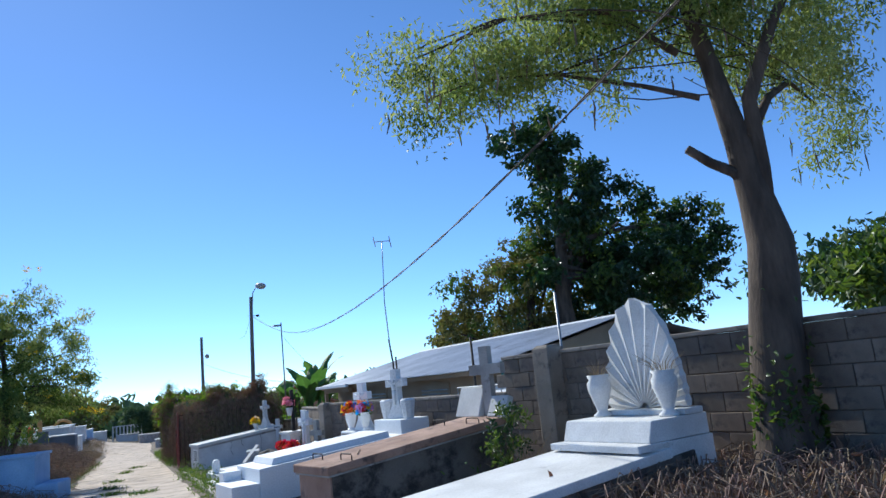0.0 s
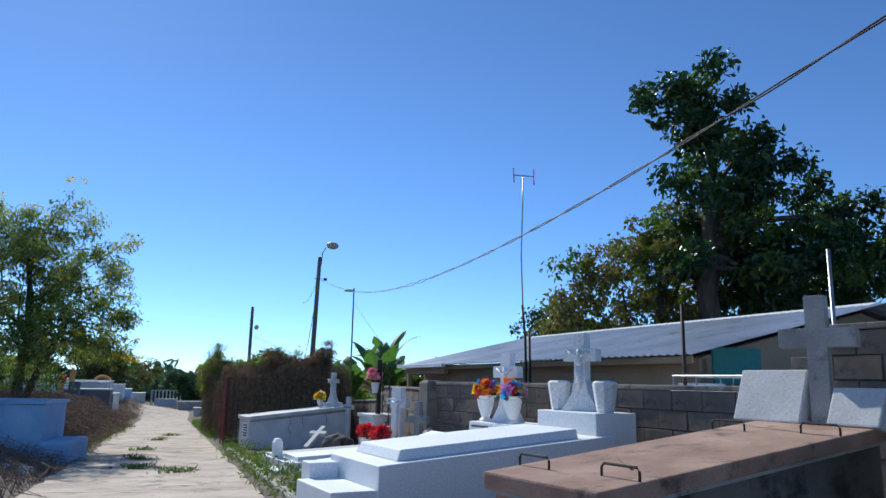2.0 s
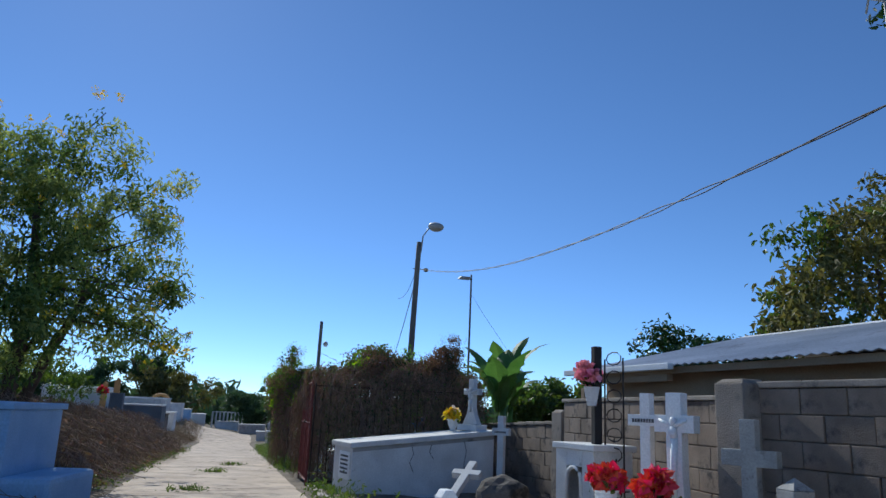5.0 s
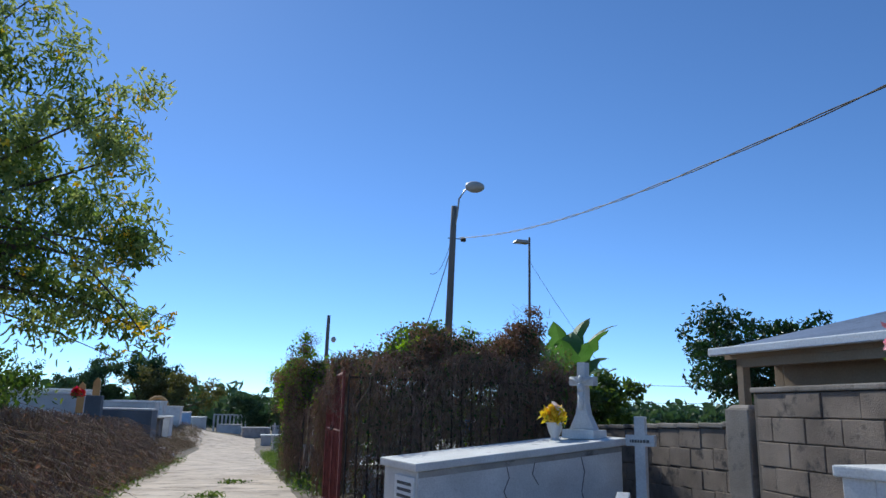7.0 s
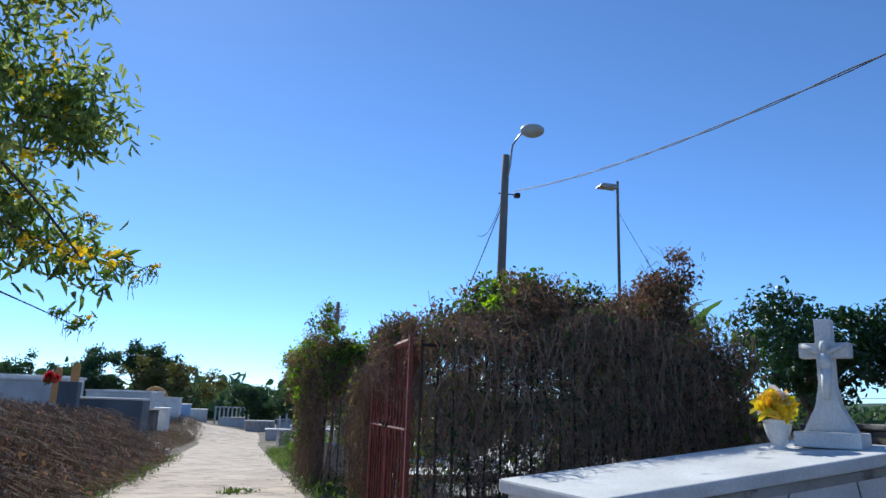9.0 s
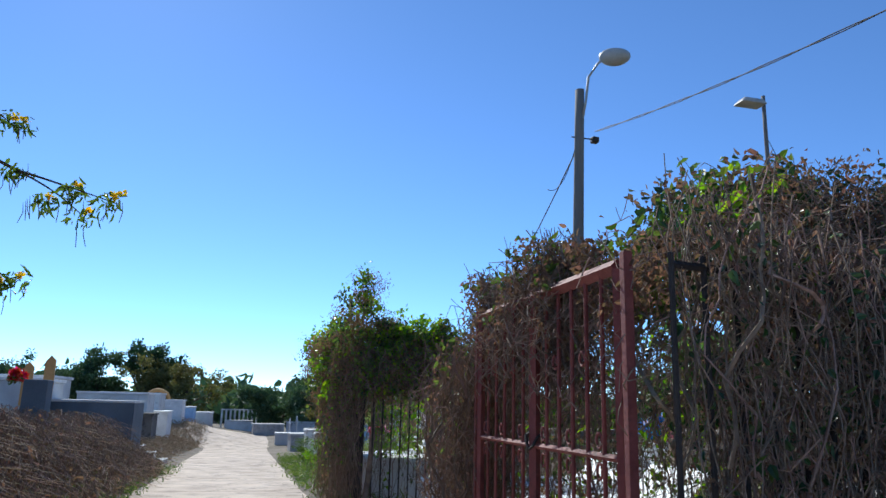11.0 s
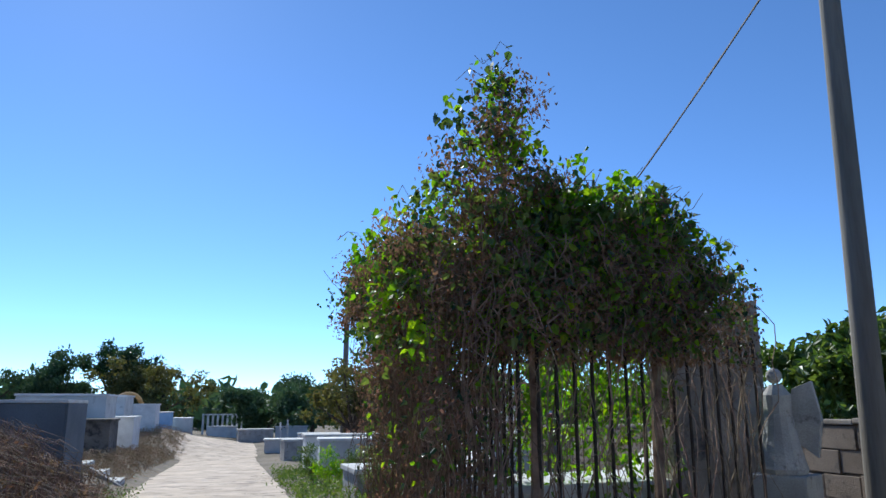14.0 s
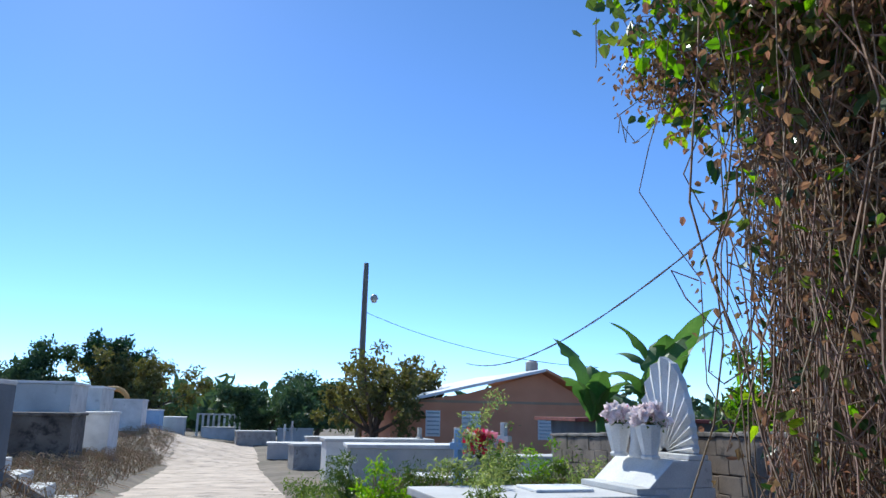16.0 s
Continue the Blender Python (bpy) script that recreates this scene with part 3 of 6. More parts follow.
# brown grave
BX, BY, BT = 1.93, 8.68, TURN + 4
g = grave("brown_grave", BX, BY, BT, "long brown stained concrete grave with iron lid handles", -0.22)
hb = 0.59
# Sides in a much darker colour than the end panel and lid.
part("body", sloped(box(0.03, 2.75, -0.44, 0.44, -0.25, hb - 0.1, 0.02)), DARKC, g, "dark side walls with blacker patches")
part("end_panel", box(0.0, 0.028, -0.43, 0.43, -0.2, hb - 0.105, 0.008), BROWN, g, "reddish brown end")
lid = part("lid", sloped(box(-0.05, 2.8, -0.49, 0.49, hb - 0.1, hb, 0.015)), BROWN, g)
part("lid_joint", sloped(box(-0.03, 2.78, -0.47, 0.47, hb - 0.125, hb - 0.101, 0.004)), GREYC, g)
for lx, ly in ((0.22, 0.33), (0.28, -0.33), (2.1, 0.33), (2.2, -0.33)):
    hk = hb + RISE * lx
    pts = [(lx, ly - 0.14, hk - 0.01, 0.008), (lx, ly - 0.14, hk + 0.05, 0.008), (lx, ly - 0.12, hk + 0.07, 0.008), (lx, ly + 0.12, hk + 0.07, 0.008), (lx, ly + 0.14, hk + 0.05, 0.008), (lx, ly + 0.14, hk - 0.01, 0.008)]
    part("handle", tubes([pts], 8), IRON, lid, "bent rusty iron handle")
part("twig", tubes([[(0.5, -0.2, hb + 0.062, 0.008), (0.62, -0.02, hb + 0.074, 0.006), (0.7, 0.1, hb + 0.082, 0.004)]], 5), STRAW, lid, "fallen dry twig")


def leaning_plaque(x, y, z, w, h, tilt, label, turn):
    ob = part("plaque", box(-0.05, 0.05, -w / 2, w / 2, 0, h, 0.015), PALE)
    ob.matrix_world = pose(x, y, z, 0, tilt, turn)
    return tagged(ob, label, "plaque")


p = place(BX, BY, -0.22, 2.62, 0.30, hb + 0.25, BT)
leaning_plaque(p.x + 0.05, p.y + 0.1, p.z + 0.0, 0.62, 0.44, 20, "blank cement plaque leaning at the head of the brown grave", TURN)
leaning_plaque(p.x + 0.15, p.y - 0.62, p.z + 0.0, 0.40, 0.30, 24, "small cement plaque leaning under a grey cross", TURN)
gc = thing("grey_cross", pose(4.66, 9.24, -0.05, 0, 0, TURN + 20), "tall plain grey concrete cross behind the brown grave", "cross", "stone crosses")
part("cross", face_lane(slab_shape(cross_outline(2.05, 0.28, 0.075, 1.72), -0.06, 0.06)), GREYC, gc).location = (0, 0, -0.38)

# white grave with terrazzo crucifix
WX, WY = 1.58, 11.75
g = grave("white_grave", WX, WY, TURN, "long freshly white painted grave with a raised lid", -0.42)
wt = 0.62
part("body", sloped(box(0.0, 2.62, -0.62, 0.62, -0.2, wt - 0.02, 0.012), 0.08), WHITE, g)
part("lid", sloped(box(0.22, 2.25, -0.5, 0.5, wt - 0.018, wt + 0.075, 0.01, top=(0.05, 0, 0.03, 0.03)), 0.08), WHITE, g)
part("front_step", box(-0.42, -0.002, -0.60, 0.35, -0.2, wt - 0.22, 0.012), WHITE, g)
part("front_block", box(-0.30, -0.003, 0.352, 0.60, -0.2, wt - 0.08, 0.012), WHITE, g)
part("pedestal", box(2.47, 3.02, -0.52, 0.52, wt - 0.3, 1.03, 0.012), WHITE, g)
p = place(WX, WY, -0.42, 2.72, 0.0, 1.032)
cr = thing("white_crucifix", pose(p.x, p.y, p.z, 0, 0, TURN + 20), "white speckled terrazzo crucifix on a white pedestal", "cross", "stone crosses")
stone_cross(cr, 0, 0, 0, 0.86, 0.21, 0.07, 0.62, 0.13, SPECKLE, 0.17, True)
for s in (-0.4, 0.4):
    p = place(WX, WY, -0.42, 2.70, s, 1.032)
    v = part("vase", lathe([(0.085, 0), (0.095, 0.02), (0.135, 0.29), (0.135, 0.31), (0.10, 0.335), (0.0001, 0.335)], 8), SPECKLE)
    v.matrix_world = pose(p.x, p.y, p.z, 0, 0, TURN + 22)
    tagged(v, "octagonal white terrazzo urn beside the crucifix", "vase", "grave vases")

# white grave with bright flowers
MX, MY = 1.72, 13.42
g = grave("white_grave", MX, MY, TURN, "white grave with inscribed plinth and crucifix", -0.52)
part("body", sloped(box(0.0, 2.3, -0.5, 0.5, -0.2, 0.48, 0.012), 0.08), WHITE, g)
part("lid", sloped(box(0.2, 2.08, -0.42, 0.42, 0.482, 0.54, 0.01), 0.08), WHITE, g)
part("plinth", box(2.1, 2.75, -0.46, 0.46, 0.4, 0.92, 0.012), WHITE, g)
pl = part("nameplate", box(2.084, 2.098, -0.12, 0.40, 0.70, 0.90, 0.004), OLDWHITE, g, "pale inscribed stone plate")
bars(g, [(-0.06, 0.36), (0.06, 0.24), (0.04, 0.26)], 2.081, 0.85, 0.055, 0.026)
p = place(MX, MY, -0.52, 2.42, 0.0, 0.922)
cr = thing("white_crucifix", pose(p.x, p.y, p.z, 0, 0, TURN + 20), "white painted cement crucifix between two flower vases", "cross", "stone crosses")
stone_cross(cr, 0, 0, 0, 0.90, 0.20, 0.075, 0.65, 0.13, WHITE, 0.16, True)
for s, mats, seed in ((0.33, [RED, YELLOW, ORANGEP, BLUEP], 3), (-0.33, [ORANGEP, BLUEP, VIOLET, YELLOW, RED], 4)):
    p = place(MX, MY, -0.52, 2.28, s, 0.922)
    vase(p.x, p.y, p.z, 0.34, 0.125, WHITE, "white flower vase on the grave plinth", 0.25)
    bouquet(p.x, p.y, p.z + 0.30, 0.145, mats, "mixed red, yellow, blue and orange cloth flowers", seed, 22, 0.07)
bk = part("open_book", slab_shape([(-0.18, 0), (0.18, 0), (0.18, 0.03), (-0.18, 0.14)], -0.27, 0.27, 0.006), WHITE)
p = place(MX, MY, -0.52, 1.4, 0.28, 0.655)
bk.matrix_world = pose(p.x, p.y, p.z, 0, 0, TURN + 180)
tagged(bk, "sloped white stone tablet with faint lettering", "plaque")

# low graves with planter
LX, LY = 1.6, 17.15
g = grave("low_grave", LX, LY, TURN, "low white grave slab with a short corner post", -0.62)
part("base", box(0.0, 2.0, -0.62, 0.85, -0.15, 0.26, 0.015), OLDWHITE, g)
part("slab", sloped(box(0.2, 1.95, -0.5, 0.2, 0.24, 0.32, 0.012), 0.05), WHITE, g)
part("side_slab", sloped(box(0.05, 2.0, 0.38, 0.84, 0.23, 0.29, 0.012), 0.05), PALE, g)
part("corner_post", slab_shape([(0.02, -0.1), (0.17, -0.1), (0.17, 0.50), (0.13, 0.56), (0.06, 0.56), (0.02, 0.50)], 0.22, 0.36, 0.01), WHITE, g)
part("corner_step", box(-0.2, -0.021, -0.64, 0.0, -0.15, 0.16, 0.012), WHITE, g)
p = place(LX, LY, -0.62, 1.88, 0.0, 0.2)
pt = thing("planter", pose(p.x, p.y, p.z, 0, 0, TURN), "white cement planter trough in front of two crucifixes", "planter")
part("trough", box(-0.12, 0.12, -0.42, 0.42, 0, 0.26, 0.012), WHITE, pt)
part("soil", box(-0.1, 0.1, -0.4, 0.4, 0.262, 0.275, 0.002), DIRT, pt)
part("end_stone", box(-0.13, 0.13, -0.60, -0.43, 0, 0.34, 0.012, top=(0.03, 0.03, 0.04, 0.04)), WHITE, pt)
for s, seed in ((0.36, 11), (-0.30, 12)):
    p = place(LX, LY, -0.62, 1.80, s, 0.25)
    v = vase(p.x - 0.1, p.y, p.z + 0.02, 0.28, 0.11, WHITE, "small white vase of red cloth flowers", 0.1)
    bouquet(p.x - 0.1, p.y, p.z + 0.28, 0.14, [RED], "bunch of red cloth roses in a white vase", seed, 14, 0.085)
cr = thing("white_crucifix", pose(3.73, 17.38, -0.45, 0, 0, TURN + 20), "white painted crucifix over a planter", "cross", "stone crosses")
stone_cross(cr, 0, 0, 0, 1.25, 0.19, 0.075, 0.98, 0.12, WHITE, 0.06, True)
cr = thing("white_cross", pose(3.84, 18.05, -0.47, 0, 0, TURN + 20), "plain white cross with faint lettering on its arms", "cross", "stone crosses")
c = stone_cross(cr, 0, 0, 0, 1.28, 0.19, 0.055, 1.02, 0.09, WHITE)
bars(c, [(-0.14, 0.14)], -0.05, 1.0, 0.05, 0.035)
cr = thing("grey_cross", pose(3.79, 16.5, -0.56, 0, 0, TURN + 18), "weathered pale concrete cross before the block wall", "cross", "stone crosses")
c = stone_cross(cr, 0, 0, 0, 1.15, 0.22, 0.062, 0.86, 0.09, GREYC)
fp = part("stub_post", box(-0.09, 0.09, -0.09, 0.09, 0, 0.66, 0.012, top=(0, 0, 0, 0)), GREYC)
fp.location = (3.85, 16.12, -0.55)
tagged(fp, "short grey concrete post with a pointed top", "post")
part("point", box(-0.09, 0.09, -0.09, 0.09, 0.662, 0.74, 0, top=(0.085, 0.085, 0.085, 0.085)), GREYC, fp)

# niche with flower pot and trellis
nz = lie(3.5, 18.9)
ni = thing("niche_shrine", pose(3.80, 19.1, nz - 0.13, 0, 0, TURN), "small white arched niche shrine with an iron side grille", "shrine")
bm = bmesh.new()
arch = [(-0.14, 0.12), (-0.14, 0.58)] + [(-0.14 * math.cos(math.pi * i / 10), 0.58 + 0.14 * math.sin(math.pi * i / 10)) for i in range(1, 10)] + [(0.14, 0.58), (0.14, 0.12)]
outer = [(-0.36, 0.0), (-0.36, 0.9), (0.36, 0.9), (0.36, 0.0)]
box(-0.36, -0.15, -0.25, -0.21, 0, 0.9, 0.006, bm), box(0.15, 0.36, -0.25, -0.21, 0, 0.9, 0.006, bm), box(-0.149, 0.149, -0.25, -0.21, 0, 0.11, 0.006, bm), box(-0.149, 0.149, -0.25, -0.21, 0.73, 0.9, 0.006, bm)
box(-0.36, 0.36, 0.2, 0.25, 0, 0.9, 0.006, bm), box(-0.36, -0.31, -0.209, 0.199, 0, 0.9, 0.006, bm), box(0.31, 0.36, -0.209, 0.199, 0, 0.9, 0.006, bm)
part("case", face_lane(bm), OLDWHITE, ni)
part("top", face_lane(box(-0.40, 0.40, -0.28, 0.28, 0.902, 0.97, 0.012)), OLDWHITE, ni)
rim = [(x, -0.255, z, 0.022) for x, z in [(-0.15, 0.12)] + arch[1:-1] + [(0.15, 0.12)]]
m4 = Matrix.Rotation(radians(-90), 4, "Z")
rim = [(*(m4 @ Vector(q[:3])), q[3]) for q in rim]
smooth(part("arch_rim", tubes([rim], 8), OLDWHITE, ni))
gl = []
for i in range(9):
    a = math.pi * i / 4.5
    gl.append([(0.0, -0.365, 0.5, 0.008), (0.2 * math.cos(a), -0.365, 0.5 + 0.34 * math.sin(a), 0.008)])
gl.append([(0.1 * math.cos(k * 0.6), -0.366, 0.5 + 0.12 * math.sin(k * 0.6), 0.007) for k in range(12)])
part("side_grille", tubes(gl, 5), IRON, ni)
pp = part("charred_post", box(-0.045, 0.045, -0.045, 0.045, 0, 1.05, 0.01), BLACK)
pp.location = (3.75, 18.92, nz + 0.84)
tagged(pp, "dark charred wooden post above the niche", "post")
pot = part("hanging_pot", lathe([(0.05, 0), (0.09, 0.2), (0.095, 0.2), (0.08, 0.19)], 14), OLDWHITE)
pot.location = (3.66, 18.86, 0.68)
tagged(pot, "white pot tied to the charred post", "pot")
bouquet(3.66, 18.95, 0.88, 0.14, [PINK], "pink cloth flowers tied to a post", 21, 14, 0.08)
tp = thing("iron_trellis", pose(3.84, 18.7, nz - 0.1, 0, 0, TURN), "thin black iron trellis grown with vines", "trellis")
for side in (-0.16, 0.16):
    part("upright", tubes([[(0, side, 0.0, 0.01), (0, side, 1.85, 0.01)]], 6), IRON, tp)
for k in range(7):
    part("scroll", tubes([[(0, 0.13 * math.cos(a * 0.7), 0.65 + k * 0.2 + 0.07 * math.sin(a * 0.7), 0.007) for a in range(10)]], 5), IRON, tp)

# small cross, fallen cross, boulder
fc = part("fallen_cross", slab_shape(cross_outline(0.85, 0.2, 0.055, 0.58), -0.04, 0.04), OLDWHITE)
fc.matrix_world = pose(2.72, 20.9, lie(2.7, 20.9) + 0.10, -62, 0, -40)
tagged(fc, "fallen white cross lying among the graves", "cross", "stone crosses")


def rock(x, y, z, s, material, label, seed, flat=0.7):
    bm = bmesh.new()
    bmesh.ops.create_icosphere(bm, subdivisions=3, radius=1)
    for v in bm.verts:
        v.co *= 1 + 0.35 * noise.noise(v.co * 1.2 + Vector((seed, 0, 0))) + 0.1 * noise.noise(v.co * 4)
        v.co = Vector((v.co.x * s, v.co.y * s * 0.8, v.co.z * s * flat))
    ob = part("boulder", bm, material)
    ob.location = (x, y, z)
    return tagged(ob, label, "rock")


rock(3.37, 20.8, lie(3.37, 20.8) + 0.14, 0.36, DARKC, "dark boulder between the graves", 4)

# white tomb with yellow flowers
GX, GY, GT = 1.6, 23.0, 10.0
g = grave("white_tomb", GX, GY, GT, "cracked worn white box tomb with a raised lid", -0.75)
part("body", sloped(box(0.0, 2.4, -0.43, 0.43, -0.15, 0.72, 0.015)), OLDWHITE, g)
part("lid", sloped(box(-0.04, 2.45, -0.47, 0.47, 0.722, 0.80, 0.015)), OLDWHITE, g)
part("plinth", box(-0.16, 2.1, -0.85, -0.46, -0.15, 0.06, 0.015), PALE, g, "low worn cement ledge")
part("nameplate", box(-0.018, -0.002, -0.38, 0.1, 0.26, 0.66, 0.006), WHITE, g, "white inscribed plate")
bars(g, [(-0.32, 0.02)] * 5, -0.0195, 0.58, 0.06, 0.028)
for line in ([(0.95, 0.80), (0.99, 0.65), (0.93, 0.52), (1.0, 0.38)], [(1.3, 0.84), (1.26, 0.68), (1.33, 0.58)], [(1.85, 0.88), (1.9, 0.7), (1.86, 0.5), (1.93, 0.25)]):
    part("crack_line", tubes([[(x, -0.432, z, 0.005) for x, z in line]], 4), INK, g, "dark crack in the paint")
# Thin grey strip along one side, just below the lid.
part("under_lid_band", sloped(box(0.01, 2.39, -0.436, -0.431, 0.66, 0.715, 0)), GREYC, g, "grey strip under the lid")
cr = thing("white_crucifix", pose(3.76, 23.33, 0.265, 0, 0, GT + 24), "white cement crucifix on a stepped foot", "cross", "stone crosses")
part("foot", box(-0.15, 0.15, -0.2, 0.2, 0, 0.10, 0.01), OLDWHITE, cr)
stone_cross(cr, 0, 0, 0.102, 0.74, 0.155, 0.05, 0.53, 0.11, OLDWHITE, 0.11, True)
vase(3.48, 23.5, 0.235, 0.20, 0.10, OLDWHITE, "small fluted white pot of yellow flowers", 0.0, 12)
bouquet(3.48, 23.5, 0.42, 0.11, [YELLOW, YELLOW, CREAM], "yellow and white cloth flowers", 31, 12, 0.075)
cr = thing("white_cross", pose(3.98, 22.5, lie(4, 22), 0, 0, GT + 30), "small white cross with hand-painted lettering", "cross", "stone crosses")
c = stone_cross(cr, 0, 0, 0, 1.19, 0.15, 0.055, 0.95, 0.08, OLDWHITE)
bars(c, [(-0.1, 0.1)], -0.045, 0.93, 0.05, 0.03)


# ---- poles and wires ----
def utility_pole(x, y, top, lean, label, r=0.10, turn=0):
    p = thing("utility_pole", pose(x, y, lie(x, y) - 0.1, 0, 0, turn), label, "pole")
    h = top - lie(x, y) + 0.1
    line = [(lean * k / 10, 0, h * k / 10, r * (1.15 - 0.035 * k)) for k in range(11)]
    smooth(part("shaft", tubes([line], 12), WOOD, p))
    return p, h


p, h = utility_pole(4.82, 33.1, 5.72, 0.18, "weathered wooden pole with a street lamp and service wires", 0.095)
arm = [(0.2, -0.04, h - 0.55, 0.022), (0.23, -0.12, h - 0.25, 0.022), (0.24, -0.22, h + 0.15, 0.022), (0.36, -0.34, h + 0.36, 0.022), (0.44, -0.42, h + 0.42, 0.022)]
smooth(part("lamp_arm", tubes([arm], 8), STEEL, p))
bm = bmesh.new()
bmesh.ops.create_uvsphere(bm, u_segments=18, v_segments=12, radius=1)
for v in bm.verts:
    v.co = Vector((v.co.x * 0.17, v.co.y * 0.27, v.co.z * (0.13 if v.co.z > 0 else 0.16)))
lh = smooth(part("lamp_head", turned(bm, pose(0.56, -0.54, h + 0.42, 10, 0, 45)), LAMPG, p, "oval street lamp head"))
part("insulator", box(0.38, 0.50, -0.06, 0.06, h - 0.92, h - 0.82, 0.02), IRON, p)
part("bracket", tubes([[(0.02, 0, h - 0.86, 0.012), (0.46, 0, h - 0.86, 0.012)]], 6), IRON, p)

p, h2 = utility_pole(5.58, 29.39, 4.1, 0.0, "thin steel pole with a small flat street lamp", 0.028)
part("lamp_head", box(-0.36, -0.02, -0.1, 0.1, h2 - 0.14, h2 - 0.07, 0.02, top=(0.06, 0.02, 0.03, 0.03)), LAMPG, p, "flat grey street lamp head")
p, h3 = utility_pole(5.6, 67.0, 6.9, 0.05, "distant wooden utility pole with a lamp", 0.15)
smooth(part("lamp_head", lathe([(0.1, -0.2), (0.2, 0), (0.12, 0.15), (0.02, 0.2)], 12, (0.45, -0.2, h3 - 1.7)), LAMPG, p))


def sagging(name, a, b, sag, r, label, twist=0.0, n=40):
    a, b = Vector(a), Vector(b)
    lines = []
    for s in ((0, 1) if twist else (0,)):
        line = []
        for i in range(n + 1):
            k = i / n
            q = a.lerp(b, k)
            w = twist * math.sin(k * 60 + s * math.pi)
            line.append((q.x + w * 0.5, q.y, q.z - 4 * sag * k * (1 - k) + w, r))
        lines.append(line)
    return tagged(part(name, tubes(lines, 5), IRON), label, "wire")


cable = []
for s in (0, 1):
    line = []
    for i in range(241):
        y = 32.5 - 38.5 * i / 240
        w = 0.014 * math.sin(i * 0.55 + s * math.pi) * (1 + 1.2 * (i in range(86, 98)))
        line.append((5.4 + 0.08 * (y - 34) - 0.32 * max(0, (y - 24) / 8.5) ** 2 + w * 0.5, y, 5.08 + 0.2348 * (y - 34) + 0.0056 * (y - 34) ** 2 + w, 0.006))
    cable.append(line)
tagged(part("service_cable", tubes(cable, 5), IRON), "twisted black service cable hanging from the lamp pole", "wire")
sagging("service_cable", (5.0, 33.1, 4.8), (8.6, 60.5, 1.9), 1.5, 0.011, "twisted black cable drooping from the pole to the orange house", 0.014, 90)
sagging("service_cable", (4.95, 33.1, 4.85), (4.4, 33.1, 3.9), 0.3, 0.006, "looped loose wire end at the pole")
sagging("thin_cable", (5.58, 29.39, 3.6), (7.8, 30.0, 1.2), 0.1, 0.004, "thin slack cable to a house")
sagging("service_cable", (5.6, 67, 4.6), (14.0, 60, 1.9), 0.5, 0.012, "slack cable to the orange house")
for k, z in enumerate((0.85, 1.3)):
    sagging("thin_cable", (5.0, 31 + k, z), (22.0, 34.0, z + 0.5), 0.2, 0.006, "pale fence cable beyond the wall")

# television mast
mast = thing("television_mast", pose(5.74, 16.6, -0.6), "thin leaning metal mast with a small television aerial", "aerial")
smooth(part("lower_pole", tubes([[(0.10, 0, 0, 0.024), (0.06, 0, 2.3, 0.022), (0.0, 0.0, 2.9, 0.02)]], 8), IRON, mast))
smooth(part("brace_pole", tubes([[(0.17, 0.0, 0, 0.024), (0.14, 0.0, 2.45, 0.022)]], 8), IRON, mast))
smooth(part("upper_pole", tubes([[(0.02, 0, 2.7, 0.014), (-0.02, 0, 3.8, 0.013), (0.06, 0.1, 4.75, 0.012), (0.10, 0.15, 5.35, 0.012)]], 8), STEEL, mast))
part("boom", tubes([[(-0.1, 0.15, 5.36, 0.012), (0.32, 0.15, 5.38, 0.012)]], 6), STEEL, mast)
for x, dz in ((-0.1, 0.1), (0.32, 0.12)):
    part("element", tubes([[(x - 0.05, 0.05, 5.36 + dz, 0.012), (x, 0.15, 5.36, 0.012), (x + 0.06, 0.25, 5.36 - dz, 0.012)]], 6), STEEL, mast)
for x, y, z in ((6.05, 12.6, 1.95), (7.4, 11.5, 2.6)):
    pp = smooth(part("steel_post", tubes([[(0, 0, -0.8, 0.026), (0, 0, z, 0.024)]], 8), IRON if z < 2.2 else STEEL))
    pp.location = (x, y, 0)
    tagged(pp, "thin upright metal post behind the wall", "post", "metal posts")


# ---- tan house with metal roof ----
def corrugated(name, p00, p10, p01, p11, material, parent, waves=60, amp=0.012, thick=0.01):
    """Roof sheet between four corners; ribs run from the p0 edge to the p1 edge."""
    a, b, c, d = map(Vector, (p00, p10, p01, p11))
    nrm = (b - a).cross(c - a).normalized()
    vs, fs = [], []
    n = waves * 4
    for s in (0, -1):
        for i in range(n + 1):
            k = i / n
            o = nrm * (amp * math.cos(k * waves * 2 * math.pi) + s * thick)
            vs += [tuple(a.lerp(b, k) + o), tuple(c.lerp(d, k) + o)]
    for i in range(n):
        q, o = 2 * i, 2 * (n + 1)
        fs += [(q, q + 2, q + 3, q + 1), (o + q, o + q + 1, o + q + 3, o + q + 2), (q, o + q, o + q + 2, q + 2), (q + 1, q + 3, o + q + 3, o + q + 1)]
    return part(name, (vs, fs), material, parent)


ho = thing("tan_house", wall_frame((6.25, 12.7), (5.62, 23.3)), "long low tan house with a grey corrugated metal roof", "house")
